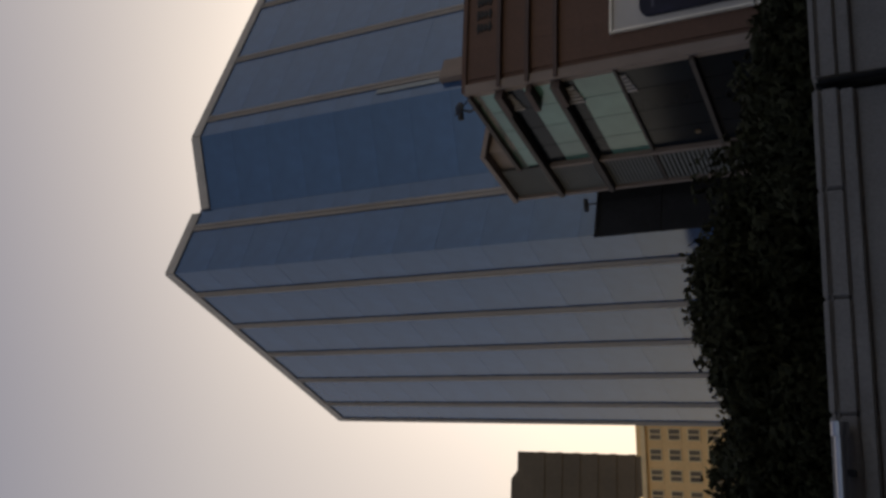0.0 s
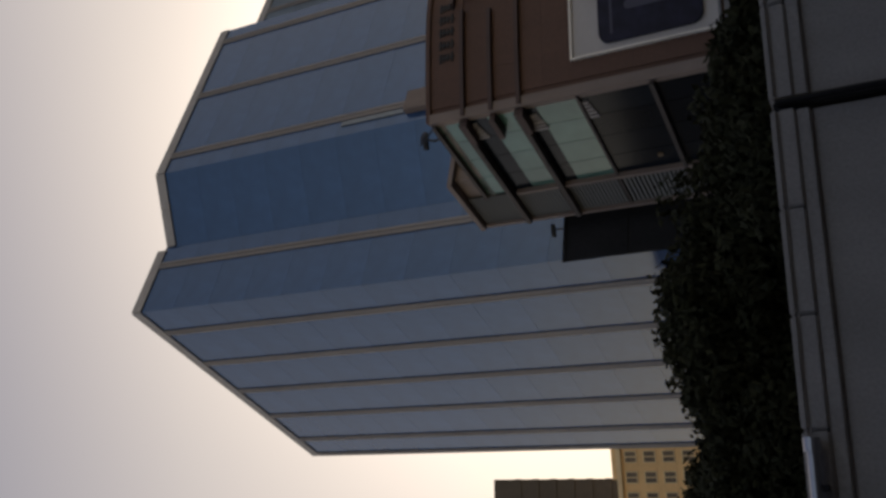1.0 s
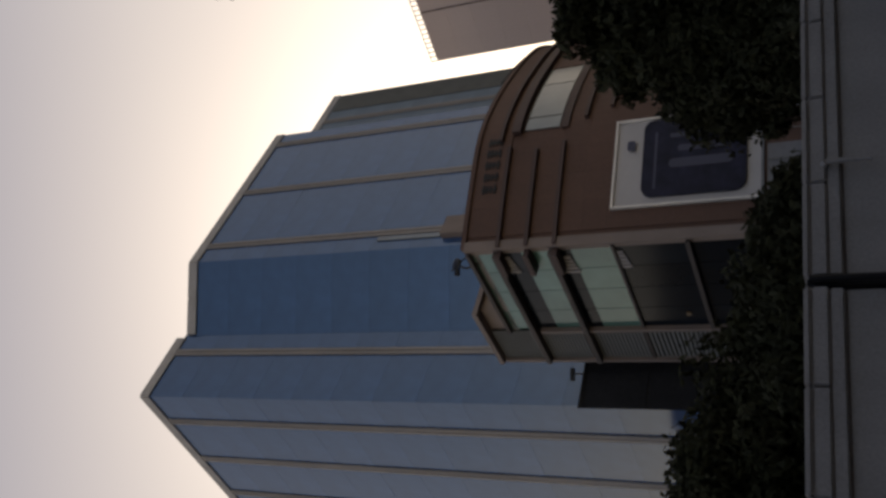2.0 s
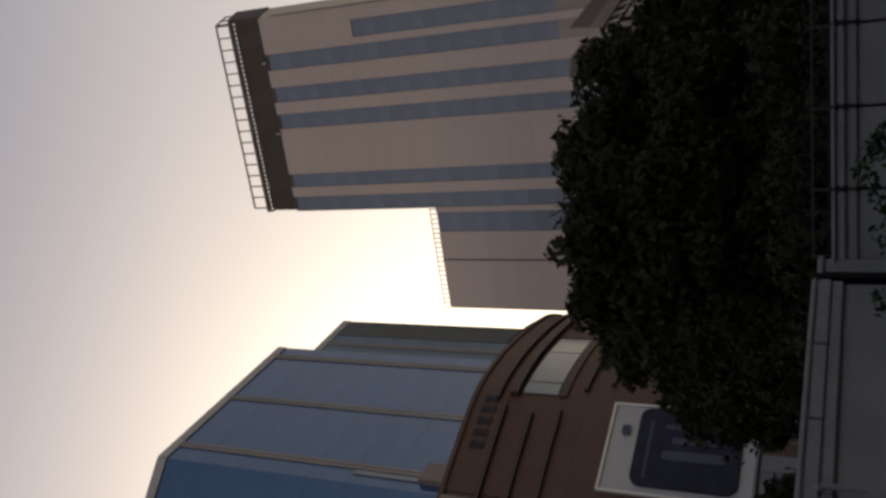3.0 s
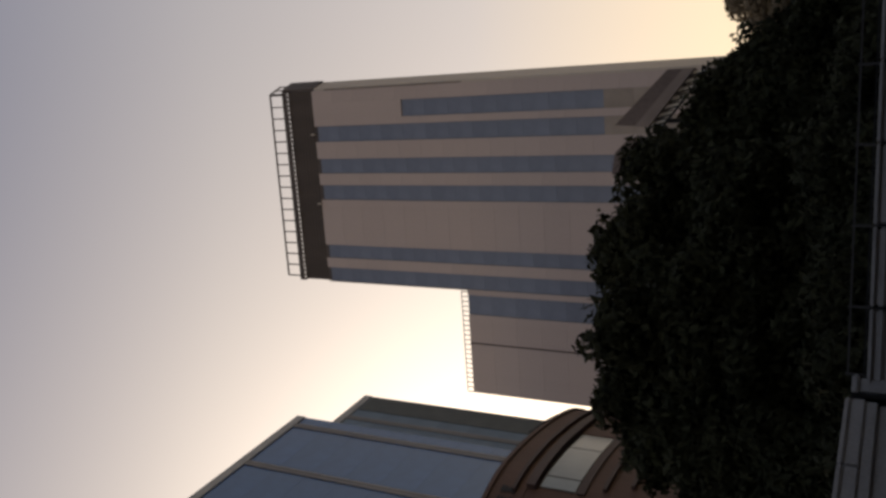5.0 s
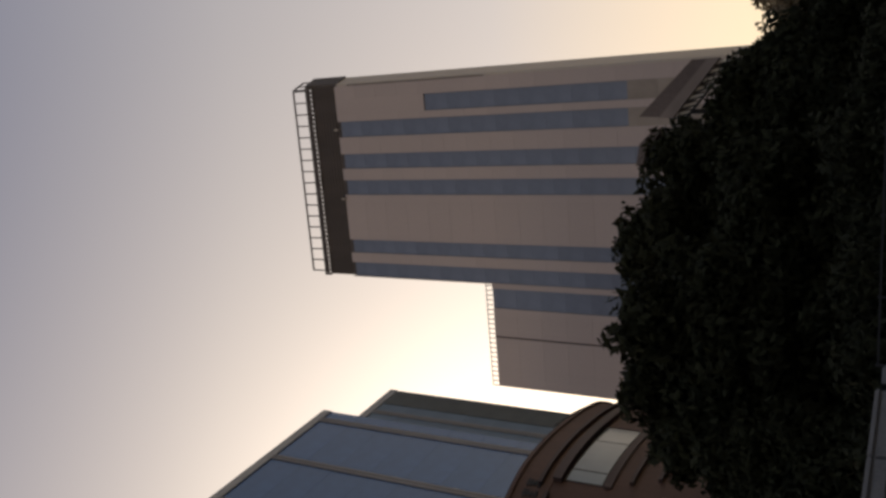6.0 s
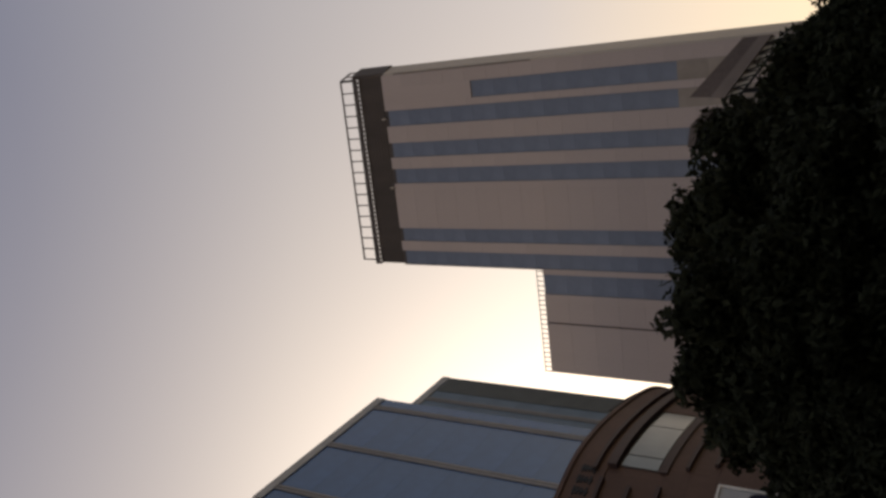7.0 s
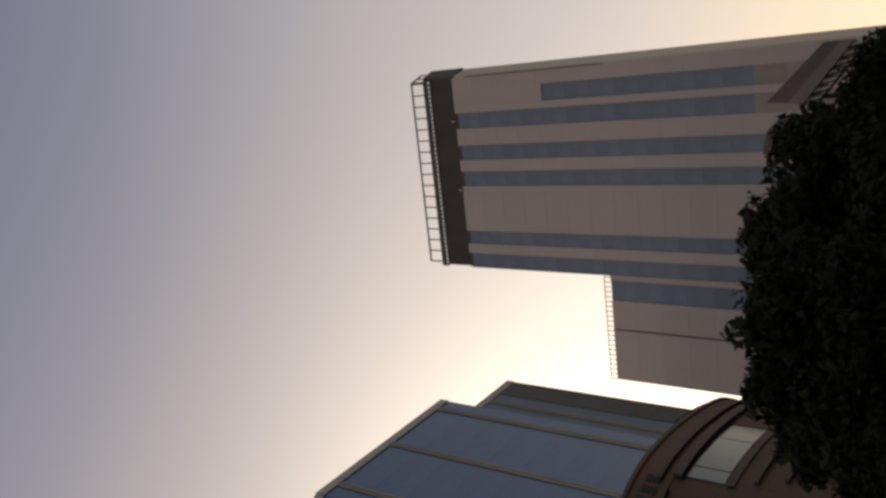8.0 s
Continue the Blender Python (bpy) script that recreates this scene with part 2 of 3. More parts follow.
H1, H2 = 60.1, 59.1
part("core", prism([tl(34.5, 45.6), tl(78.4, 45.6), tl(78.4, 74.6), tl(34.5, 74.6)], 0, H1 - 0.5), GLASS_EDGE, tower)
part("core", prism([tl(41.4, 45.55), tl(46.2, 41.3), tl(64.9, 41.3), tl(64.9, 45.55)], 0, H2 - 0.5), GLASS_EDGE, tower)
FLOORS = 16
rnd = random.Random(7)


def glass_wall(a, b, cuts, top, fins, glass=BLUE_GLASS):
    """Panes between cuts, floor by floor, with fins and a parapet band on one face of the tower."""
    fr, w = wall_frame(tl(*a), tl(*b))
    fh = (top - 1.0) / FLOORS
    edges = [0.0, *cuts, w]
    for i in range(len(edges) - 1):
        x0, x1 = edges[i] + 0.006, edges[i + 1] - 0.006
        if x1 - x0 < 0.3:
            continue
        first = None
        for k in range(FLOORS):
            tilt = pose(0, 0, 0, rnd.gauss(0, 0.07), 0, rnd.gauss(0, 0.07))
            m = fr @ Matrix.Translation(((x0 + x1) / 2, 0.0, (k + 0.5) * fh)) @ tilt
            if first is None:
                hw, hh = (x1 - x0) / 2, fh / 2 - 0.006
                first = part("pane", boxes((-hw, hw, -0.12, 0.0, -hh, hh)), glass, tower, m=m)
            else:
                again(first, m, tower)
    for x in fins:
        channel = [(-0.32, -0.1), (0.32, -0.1), (0.33, 0.13), (0.08, 0.14), (0.05, 0.05), (-0.05, 0.05), (-0.08, 0.14), (-0.33, 0.13)]
        part("fin", prism([(x + px, py) for px, py in channel], 0, top - 0.9), BEIGE_STONE, tower, m=fr)
    return fr, w


def parapet(a, b, top, height=1.0):
    fr, w = wall_frame(tl(*a), tl(*b))
    count = max(1, round(w / 2.7))
    for k in range(count):
        x0, x1 = w * k / count + 0.015, w * (k + 1) / count - 0.015
        part("parapet_panel", boxes((x0, x1, -0.35, 0.12, top - height, top)), PARAPET_STONE, tower, m=fr)


glass_wall((34.3, 74.8), (34.3, 45.4), [4.1, 9.55, 15.0, 20.45, 26.0], H1, [0.35, 4.1, 9.55, 15.0, 20.45, 26.0])
glass_wall((34.3, 45.4), (41.1, 45.4), [4.8], H1, [4.8])
glass_wall((41.1, 45.4), (46.1, 41.1), [], H2, [])
glass_wall((46.1, 41.1), (65.1, 41.1), [2.0, 9.6, 17.2], H2, [2.0, 9.6, 17.2])
glass_wall((65.1, 41.1), (65.1, 45.4), [], H2, [])
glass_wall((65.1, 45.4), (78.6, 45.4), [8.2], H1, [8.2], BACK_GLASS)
for a, b, t in (((34.3, 74.8), (34.3, 45.4), H1), ((34.3, 45.4), (40.8, 45.4), H1), ((41.2, 45.3), (46.1, 41.1), H2),
                ((46.1, 41.1), (65.1, 41.1), H2), ((65.1, 41.1), (65.1, 45.4), H2), ((65.1, 45.4), (78.6, 45.4), H1)):
    parapet(a, b, t)
fr, w = wall_frame(tl(65.1, 45.4), tl(78.6, 45.4))
part("louvre_band", boxes(*[(10.2, 13.4, -0.05, 0.09, z, z + 0.27) for z in np.arange(1.0, H1 - 1.4, 0.3)]), DARK_LOUVRE, tower, "dark louvred edge band", m=fr)

fr, w = wall_frame(tl(46.1, 41.1), tl(65.1, 41.1))
part("pale_slit", boxes((1.05, 1.5, 0.0, 0.12, 33.8, 39.6)), WINDOW_GLASS, tower, "narrow pale glazed slit", m=fr)
part("service_box", boxes((0.9, 2.9, 0.0, 0.55, 29.0, 33.6)), PINK_TRIM, tower, "pale pink service box", m=fr)

# ---- striped tower ----
SC = 1.45  # the striped tower stands farther back
RD, LD = Vector((57.0, 55.1, 0)) * SC, Vector((42.6, 70.6, 0)) * SC
ddir = (RD - LD).normalized()
DO = Vector((50, 66, 0)) * SC
striped = thing("striped_tower", Matrix.Translation(DO), "pinkish office tower with grey-blue glass strips and dark roof screen", "office tower")
fd, wd = wall_frame((LD.x - DO.x, LD.y - DO.y), (RD.x - DO.x, RD.y - DO.y))


def dz(z):
    """Heights of the striped tower."""
    return 1.6 + (z - 1.6) * SC


HD, HW = dz(60.85), dz(43.72)


def along(az):
    """Distance along the striped face, from its left top corner, at a heading from the street."""
    t = math.tan(radians(az))
    return (LD.x - t * LD.y) / (t * ddir.y - ddir.x)


WL = along(23.98)
STRIPS = [(43.74, 44.98, dz(50.0)), (42.0, 43.22, HD), (39.54, 40.69, HD), (37.49, 38.64, HD), (32.96, 33.98, HD), (31.15, 32.22, HD), (29.38, 30.78, HW)]
BASE = 40.5  # the two strips at the right end stop above a pale base
spans = sorted([(along(a), along(b), z) for a, b, z in STRIPS])
xs = WL
segments = []
for a, b, z in spans:
    segments.append((xs, a))
    xs = b
segments.append((xs, wd))
STOREY = 3.9


def clad(a, b, z1):
    """Cladding panels storey by storey over a backing pier."""
    pier = part("pier", boxes((a, b, -1.0, -0.07, 0, z1)), PALE_PANEL, striped, m=fd)
    count = round(z1 / STOREY)
    fh, first = z1 / count, None
    for k in range(count):
        m = pose((a + b) / 2, 0, (k + 0.5) * fh)
        if first is None:
            first = part("panel", boxes((-(b - a) / 2 + 0.004, (b - a) / 2 - 0.004, -0.07, 0.0, -fh / 2 + 0.01, fh / 2 - 0.01)), PINK_PANEL, pier, m=m)
        else:
            again(first, m, pier)


for a, b in segments:
    if b > 0:
        clad(max(a, 0), b, HD + 0.5)
    if a < 0:
        clad(a, min(b, 0), HW)
a, b, z = spans[-1]
part("cladding", boxes((a, b, -1.0, -0.002, z, HD + 0.5)), PINK_PANEL, striped, m=fd)
part("core", boxes((0.2, wd - 0.2, -24.0, -0.6, 0, HD - 0.1), (WL + 0.2, 0.2, -20.0, -0.6, 0, HW - 0.1)), PINK_PANEL, striped, m=fd)
for a, b, z in spans:
    foot = BASE if a > along(41.5) else 0.0
    strip = part("window_strip", boxes((a, b, -0.9, -0.35, foot, z)), GLASS_EDGE, striped, "recessed grey-blue window strip", m=fd)
    if foot:
        for k in range(10):
            part("base_panel", boxes((a + 0.01, b - 0.01, -0.9, -0.004, foot * k / 10 + 0.01, foot * (k + 1) / 10 - 0.01)), BASE_PANEL, striped, m=fd)
    count = int((z - foot) / 3.9)
    fh = (z - foot) / count
    first = None
    for k in range(count):
        m = pose((a + b) / 2, -0.3, foot + (k + 0.5) * fh)
        if first is None:
            first = part("pane", boxes((-(b - a) / 2 + 0.02, (b - a) / 2 - 0.02, -0.04, 0.14, -fh / 2 + 0.012, fh / 2 - 0.012)), STRIP_GLASS, strip, m=m)
        else:
            again(first, m, strip)
# receding pale corner
corner = [(wd, -0.6), (wd, 0.0), (wd + 0.35, -0.03), (wd + 1.24, -2.75), (wd + 1.0, -3.3)]
part("corner_pier", prism(corner[::-1], 0, HD), PALE_PANEL, striped, "pale receding corner pier", m=fd)
x = along(27.39)
part("wall_joint", boxes((x - 0.09, x + 0.09, -0.02, 0.06, 0, HW)), BROWN_DARK, striped, m=fd)
# roof screen with its rails
T0, T1, T2 = dz(64.3), dz(65.2), dz(66.95)
part("roof_screen", boxes((0.2, wd + 0.2, -1.2, -0.2, HD, T0)), CROWN_DARK, striped, "dark bronze louvred roof screen", m=fd)
for z in np.arange(HD + 0.9, T0 - 0.2, 0.6):
    part("screen_slat", boxes((0.25, wd + 0.15, -0.22, -0.10, z, z + 0.2)), CROWN_DARK, striped, m=fd)
part("screen_edge", boxes((0.0, wd + 0.1, -0.1, 0.08, T0 + 0.44, T1)), CROWN_DARK, striped, m=fd)
part("screen_sill", boxes((0.1, wd + 0.15, -0.3, 0.0, T0, T0 + 0.1)), CROWN_DARK, striped, m=fd)
post = None
for k in range(44):
    m = fd @ Matrix.Translation((0.2 + (wd - 0.2) * k / 43, 0, T0))
    if post is None:
        post = part("screen_stud", boxes((-0.2, 0.2, -0.09, 0.0, 0.1, 0.48)), CROWN_DARK, striped, m=m)
    else:
        again(post, m, striped)
for x in (wd * 0.42, wd * 0.78):
    part("bracket", boxes((x - 0.12, x + 0.12, 0.0, 0.5, HD + 0.3, HD + 1.0)), PALE_PANEL, striped, "pale bracket under the screen", m=fd)
rail = part("roof_rail", boxes((0.6, wd - 0.3, -0.11, 0.11, T2 - 0.22, T2)), RAIL_METAL, striped, m=fd)
for k in range(17):
    x = 0.6 + (wd - 1.1) * k / 16
    part("rail_post", boxes((x, x + 0.2, -0.08, 0.08, T1, T2 - 0.22)), RAIL_METAL, rail)
# the screen and its rail go on round the receding corner
CORNER = (wd - 0.05, -0.15), (wd + 1.0, -2.85)
fc, wc = wall_frame(*CORNER)
part("screen_end", boxes((0.0, wc, -0.5, 0.0, HD, T1)), CROWN_DARK, striped, m=fd @ fc)
for z in np.arange(HD + 0.9, T0 - 0.2, 0.6):
    part("screen_slat", boxes((0.05, wc - 0.05, 0.0, 0.08, z, z + 0.2)), CROWN_DARK, striped, m=fd @ fc)
end_rail = part("end_rail", boxes((-0.25, wc, 0.0, 0.2, T2 - 0.22, T2)), RAIL_METAL, striped, m=fd @ fc)
for k in range(3):
    part("rail_post", boxes((wc * k / 2 - 0.2, wc * k / 2, 0.02, 0.18, T1, T2 - 0.22)), RAIL_METAL, end_rail)
part("corner_joint", boxes((wd + 0.02, wd + 0.14, -0.02, 0.05, HD - 26.0, HD - 2.0)), CROWN_DARK, striped, "dark joint down the corner", m=fd)
wing_rail = part("wing_rail", boxes((WL, -0.1, -0.05, 0.05, HW + 0.95, HW + 1.05)), RAIL_METAL, striped, m=fd)
for k in range(22):
    x = WL + (-0.3 - WL) * k / 21
    part("rail_post", boxes((x, x + 0.12, -0.05, 0.05, HW, HW + 0.95)), RAIL_METAL, wing_rail)


# ---- brown building with a curved front ----
K, E0 = Vector((7.9, 41.25, 0)), Vector((2.85, 49.5, 0))
brown = thing("shop_building", STREET @ Matrix.Translation(K), "brown tiled shop building with curved front and green glass balconies", "building")
fl, wl_ = wall_frame((E0.x - K.x, E0.y - K.y), (0.0, 0.0))
TOP = 21.8
guide = [Vector(p) for p in ((0, 0, 0), (3.4, 0.85, 0), (6.7, 1.95, 0), (9.5, 4.0, 0), (12.0, 6.55, 0), (13.8, 8.7, 0), (15.3, 10.9, 0), (16.3, 13.5, 0), (16.8, 16.5, 0))]


def smooth(points, n=5):
    out = []
    for i in range(len(points) - 1):
        p0, p1, p2, p3 = points[max(i - 1, 0)], points[i], points[i + 1], points[min(i + 2, len(points) - 1)]
        for k in range(n):
            t = k / n
            out.append(0.5 * (2 * p1 + (p2 - p0) * t + (2 * p0 - 5 * p1 + 4 * p2 - p3) * t * t + (3 * p1 - p0 - 3 * p2 + p3) * t ** 3))
    return out + [points[-1]]


curve = smooth(guide)
run = [0.0]
for p, q in zip(curve, curve[1:]):
    run.append(run[-1] + (q - p).length)


def on_curve(s):
    i = min(max(int(np.searchsorted(run, s)) - 1, 0), len(curve) - 2)
    t = (s - run[i]) / (run[i + 1] - run[i])
    d = (curve[i + 1] - curve[i]).normalized()
    return curve[i].lerp(curve[i + 1], t), Vector((d.y, -d.x, 0))


def sweep(s0, s1, inner, outer, z0, z1, step=0.6):
    """A curved bar on the front, from s0 to s1 along it, standing between two offsets from the wall's face."""
    k = max(1, math.ceil((s1 - s0) / step))
    bm, rings = bmesh.new(), []
    for i in range(k + 1):
        p, o = on_curve(s0 + (s1 - s0) * i / k)
        a, b = p + o * inner, p + o * outer
        rings.append([bm.verts.new((q.x, q.y, z)) for q, z in ((a, z0), (b, z0), (b, z1), (a, z1))])
    for r, q in zip(rings, rings[1:]):
        for i in range(4):
            j = (i + 1) % 4
            bm.faces.new((r[i], q[i], q[j], r[j]))
    bm.faces.new(rings[0])
    bm.faces.new(rings[-1][::-1])
    bmesh.ops.recalc_face_normals(bm, faces=list(bm.faces))
    return bm


S_END = run[-1]
part("front_wall", sweep(0.0, S_END, -0.6, -0.06, 0, TOP), BROWN_TILE, brown)
W0, W1 = 7.0, 13.6
ROWS = [0, 2.0, 4.0, 6.0, 7.9, 9.5, 11.1, 12.7, 14.3, 15.6, 16.9, 18.4, 19.95, TOP]
cols = list(np.linspace(0.7, S_END, 16))
for z0, z1 in zip(ROWS, ROWS[1:]):
    for c0, c1 in zip(cols, cols[1:]):
        if c1 > W0 + 0.1 and c0 < W1 - 0.1 and 16.8 < z0 < 19.8:
            continue
        part("panel", sweep(c0 + 0.004, c1 - 0.004, -0.1, 0.0, z0 + 0.004, z1 - 0.004, 0.8), BROWN_TILE, brown)
# pale strip up the corner, ribs, curved window
part("corner_trim", boxes((-0.12, 0.4, -0.5, 0.14, 0, TOP + 0.05)), PINK_TRIM, brown, "pale pink corner strip",
     m=wall_frame((0, 0), (guide[1].x, guide[1].y))[0])
for s0, s1, z in ((0.0, 5.9, 19.95), (0.0, 5.6, 18.4), (0.0, 5.9, 16.9), (7.4, S_END, 15.9), (8.0, S_END, 14.6), (8.6, S_END, 13.3), (W0 - 0.6, S_END, 20.55)):
    part("rib", sweep(s0, s1, -0.05, 0.24, z - 0.12, z + 0.08), BROWN_DARK, brown, "dark projecting rib")
part("roof_edge", sweep(0.0, S_END, -0.5, 0.12, TOP, TOP + 0.25), BROWN_TILE, brown)
window = part("curved_window", sweep(W0, W1, -0.06, -0.03, 16.95, 19.9), BROWN_DARK, brown, "long curved window with pale reflections")
for c0, c1 in ((W0, W0 + 1.0), (W0 + 1.0, W0 + 4.4), (W0 + 4.4, W1)):
    part("pane", sweep(c0 + 0.05, c1 - 0.05, -0.03, 0.02, 17.35, 19.3), WINDOW_GLASS, window)
part("window_soffit", sweep(W0 - 0.2, S_END, -0.05, 0.3, 19.45, 19.95), BROWN_DARK, window)
part("window_sill", sweep(W0 - 0.1, W1 + 0.1, -0.3, 0.12, 16.8, 17.2), BROWN_DARK, window)
# row of sign characters under the roof edge: plain bars
for k in range(5):
    s = 3.2 + 0.74 * k
    for z0, z1, d in ((20.48, 20.60, 0.0), (20.72, 20.84, 0.06), (20.94, 21.06, 0.03), (21.14, 21.26, 0.0)):
        part("sign_bar", sweep(s + d, s + 0.5 - d, 0.0, 0.06, z0, z1), BLACK_METAL, brown)
    part("sign_bar", sweep(s + 0.19, s + 0.31, 0.0, 0.055, 20.42, 21.3), BLACK_METAL, brown)
# banner
B0, B1, BZ0, BZ1 = 1.75, 6.55, 7.1, 14.0
sign = part("lower_sign", sweep(B0 + 0.2, B1 + 0.3, 0.0, 0.09, 3.3, 6.85, 5), SIGN_GREY, brown, "dull grey sign panel under the banner")
for s in (B0 + 1.8, B0 + 3.4):
    part("sign_joint", sweep(s, s + 0.05, 0.09, 0.12, 3.3, 6.85), GREY_SLAT, sign)
banner = thing("wall_banner", STREET @ Matrix.Translation(K), "white framed wall banner with rounded dark blue picture", "banner")
part("backing", sweep(B0, B1, 0.0, 0.10, BZ0, BZ1, 5), POSTER_WHITE, banner)
for s0, s1, z0, z1 in ((B0 - 0.1, B1 + 0.1, BZ1, BZ1 + 0.12), (B0 - 0.1, B1 + 0.1, BZ0 - 0.12, BZ0), (B0 - 0.1, B0, BZ0, BZ1), (B1, B1 + 0.1, BZ0, BZ1)):
    part("frame_bar", sweep(s0, s1, 0.0, 0.22, z0, z1, 5), SIGN_GREY if z1 == BZ0 else FRAME_WHITE, banner)
# the yellow glint on the frame's edge, built as a gold-coloured strip
part("gilt_edge", sweep(B1 + 0.1, B1 + 0.2, 0.0, 0.26, 8.6, 10.9, 5), GLINT_GOLD, banner, "short gold strip standing for a glint on the frame")
p0, o0 = on_curve(B0 + 0.35)
p1, o1 = on_curve(B1 - 0.1)
fb, wb = wall_frame((p0.x, p0.y), (p1.x, p1.y))


def rounded(w, h, r, y0, y1):
    out = []
    for cx, cz, a0 in ((w - r, h - r, 0), (r, h - r, 90), (r, r, 180), (w - r, r, 270)):
        for k in range(6):
            a = radians(a0 + 18 * k)
            out.append((cx + r * math.cos(a), cz + r * math.sin(a)))
    bm = prism(out, 0, y1 - y0)
    bmesh.ops.transform(bm, matrix=Matrix(((1, 0, 0, 0), (0, 0, 1, y0), (0, 1, 0, 0), (0, 0, 0, 1))), verts=list(bm.verts))
    bmesh.ops.recalc_face_normals(bm, faces=list(bm.faces))
    return bm


picture = part("picture", rounded(wb, 4.9, 0.55, 0.0, 0.14), POSTER_NAVY, banner, "rounded dark navy picture", m=fb @ Matrix.Translation((0, 0.1, 7.75)))
for x, z, w, h in ((1.5, 0.6, 0.5, 3.0), (2.4, 1.0, 0.35, 2.2), (0.4, 4.2, 3.2, 0.12), (3.2, 0.8, 0.25, 2.8)):
    part("picture_shape", rounded(w, h, min(w, h) * 0.45, 0.14, 0.146), POSTER_GREY, picture, m=pose(x, 0, z))
part("mark", rounded(0.55, 0.4, 0.12, 0.12, 0.15), POSTER_GREY, banner, "grey mark", m=fb @ Matrix.Translation((wb * 0.62, 0.1, BZ1 - 0.95)))

# balcony side: bands of green and dark glass between pale ledges, then grey slats
part("side_wall", boxes((0, wl_ - 0.1, -8.0, -0.12, 0, TOP - 0.3)), BLACK_GLASS, brown, m=fl)
SL = wl_ - 6.9
for z0, z1, mat_ in ((20.3, 21.6, GREEN_GLASS), (18.85, 19.95, BLACK_GLASS), (17.35, 18.85, GREEN_GLASS), (16.2, 16.95, BLACK_GLASS), (14.05, 16.2, GREEN_GLASS),
                     (10.55, 13.95, BLACK_GLASS), (6.2, 10.3, BLACK_GLASS), (2.0, 6.1, BLACK_GLASS)):
    for k in range(4):
        x0 = SL + 6.7 * k / 4
        part("side_pane", boxes((x0 + 0.02, x0 + 6.7 / 4 - 0.02, -0.12, 0.0, z0 + 0.01, z1 - 0.01)), mat_, brown, m=fl)
for z, d, t, x0 in ((20.12, 0.5, 0.26, 0.0), (17.1, 0.5, 0.26, 0.0), (14.0, 0.18, 0.14, 0.0), (10.4, 0.3, 0.2, 0.0), (6.1, 0.3, 0.2, 0.0), (21.7, 0.3, 0.2, SL)):
    part("ledge", boxes((x0, wl_ - 0.15, -0.2, d, z - t / 2, z + t / 2)), LEDGE, brown, "dull projecting ledge", m=fl)
for z in (19.95, 18.4, 16.9):
    part("rib", boxes((wl_ - 1.6, wl_ - 0.1, 0.0, 0.62, z - 0.16, z + 0.12)), BROWN_DARK, brown, m=fl)
for z0, z1, x in ((19.2, 19.85, 6.9), (16.0, 16.9, 6.7), (13.3, 13.85, 6.9)):
    for j in range(5):
        part("louvre_blade", boxes((x + wl_ - 8.8 + 0.27 * j, x + wl_ - 8.64 + 0.27 * j, 0.0, 0.1, z0 + 0.1 + 0.05 * j, z1 + 0.05)), LOUVRE_PALE, brown, m=fl)
slat = None
for z0, z1 in ((20.3, 22.9), (17.3, 19.95), (14.15, 16.95), (10.55, 13.9), (6.2, 10.3)):
    n_ = 14
    for k in range(n_):
        m = fl @ pose(SL / 2, 0.1, z0 + (z1 - z0) * (k + 0.5) / n_, 25)
        if slat is None:
            slat = part("slat", boxes((-SL / 2 + 0.03, SL / 2 - 0.03, -0.015, 0.015, -0.085, 0.085)), GREY_SLAT, brown, m=m)
        else:
            again(slat, m, brown)
# unlit plate, its colour stands in for a lamp's glow in the dark panes
part("side_lamp", soft_box(SL + 1.0, SL + 1.25, 0.0, 0.12, 11.3, 11.55), FAR_WINDOW, brown, "small dull yellow plate standing for lamp glow in the glass", m=fl)
part("slat_backing", boxes((0.05, SL - 0.1, -0.12, 0.02, 2.0, 22.95)), SLAT_BACK, brown, m=fl)
part("slat_post", boxes((SL - 0.1, SL + 0.1, -0.1, 0.3, 0, TOP - 2)), PINK_TRIM, brown, m=fl)
part("end_post", boxes((-0.1, 0.1, -0.1, 0.3, 0, 22.95)), PINK_TRIM, brown, m=fl)
# rooftop room with overhanging slab
part("roof_room", boxes((0.3, 4.4, -5.0, -0.1, 20.0, 23.0)), PINK_TRIM, brown, "pale pink rooftop room", m=fl)
part("roof_slab", boxes((-0.1, 4.75, -5.2, 0.45, 23.0, 23.28)), PINK_TRIM, brown, m=fl)
part("roof", prism([(0, -0.0), *[(p.x - 0.2, p.y + 0.2) for p in curve[1:]], (4, 18), (E0.x - K.x, E0.y - K.y)], TOP - 0.6, TOP - 0.3), CONCRETE, brown)
part("back_wall", boxes((4.0, 16.4, 16.2, 16.8, 0, TOP - 0.3)), BROWN_TILE, brown)

roof_rail = part("roof_rail", sweep(13.6, S_END - 0.4, -0.35, -0.28, TOP + 0.85, TOP + 0.95), BLACK_METAL, brown)
for k in range(12):
    s = 13.7 + (S_END - 14.2) * k / 11
    part("rail_post", sweep(s, s + 0.09, -0.34, -0.29, TOP + 0.2, TOP + 0.9), BLACK_METAL, roof_rail)

# dish aerial on its arm above the corner
dish = thing("dish_aerial", STREET @ Matrix.Translation(K + Vector((-0.55, 0.9, TOP))), "small black dish aerial on a bent roof arm", "dish aerial")
bm = bmesh.new()
for a, b in (((0, 0, -0.35), (-0.25, 0, 0.35)), ((-0.25, 0, 0.35), (-0.1, 0, 0.8))):
    tube(bm, a, b, 0.06)
part("arm", bm, BLACK_METAL, dish)
bm = bmesh.new()
bmesh.ops.create_uvsphere(bm, u_segments=14, v_segments=7, radius=0.36)
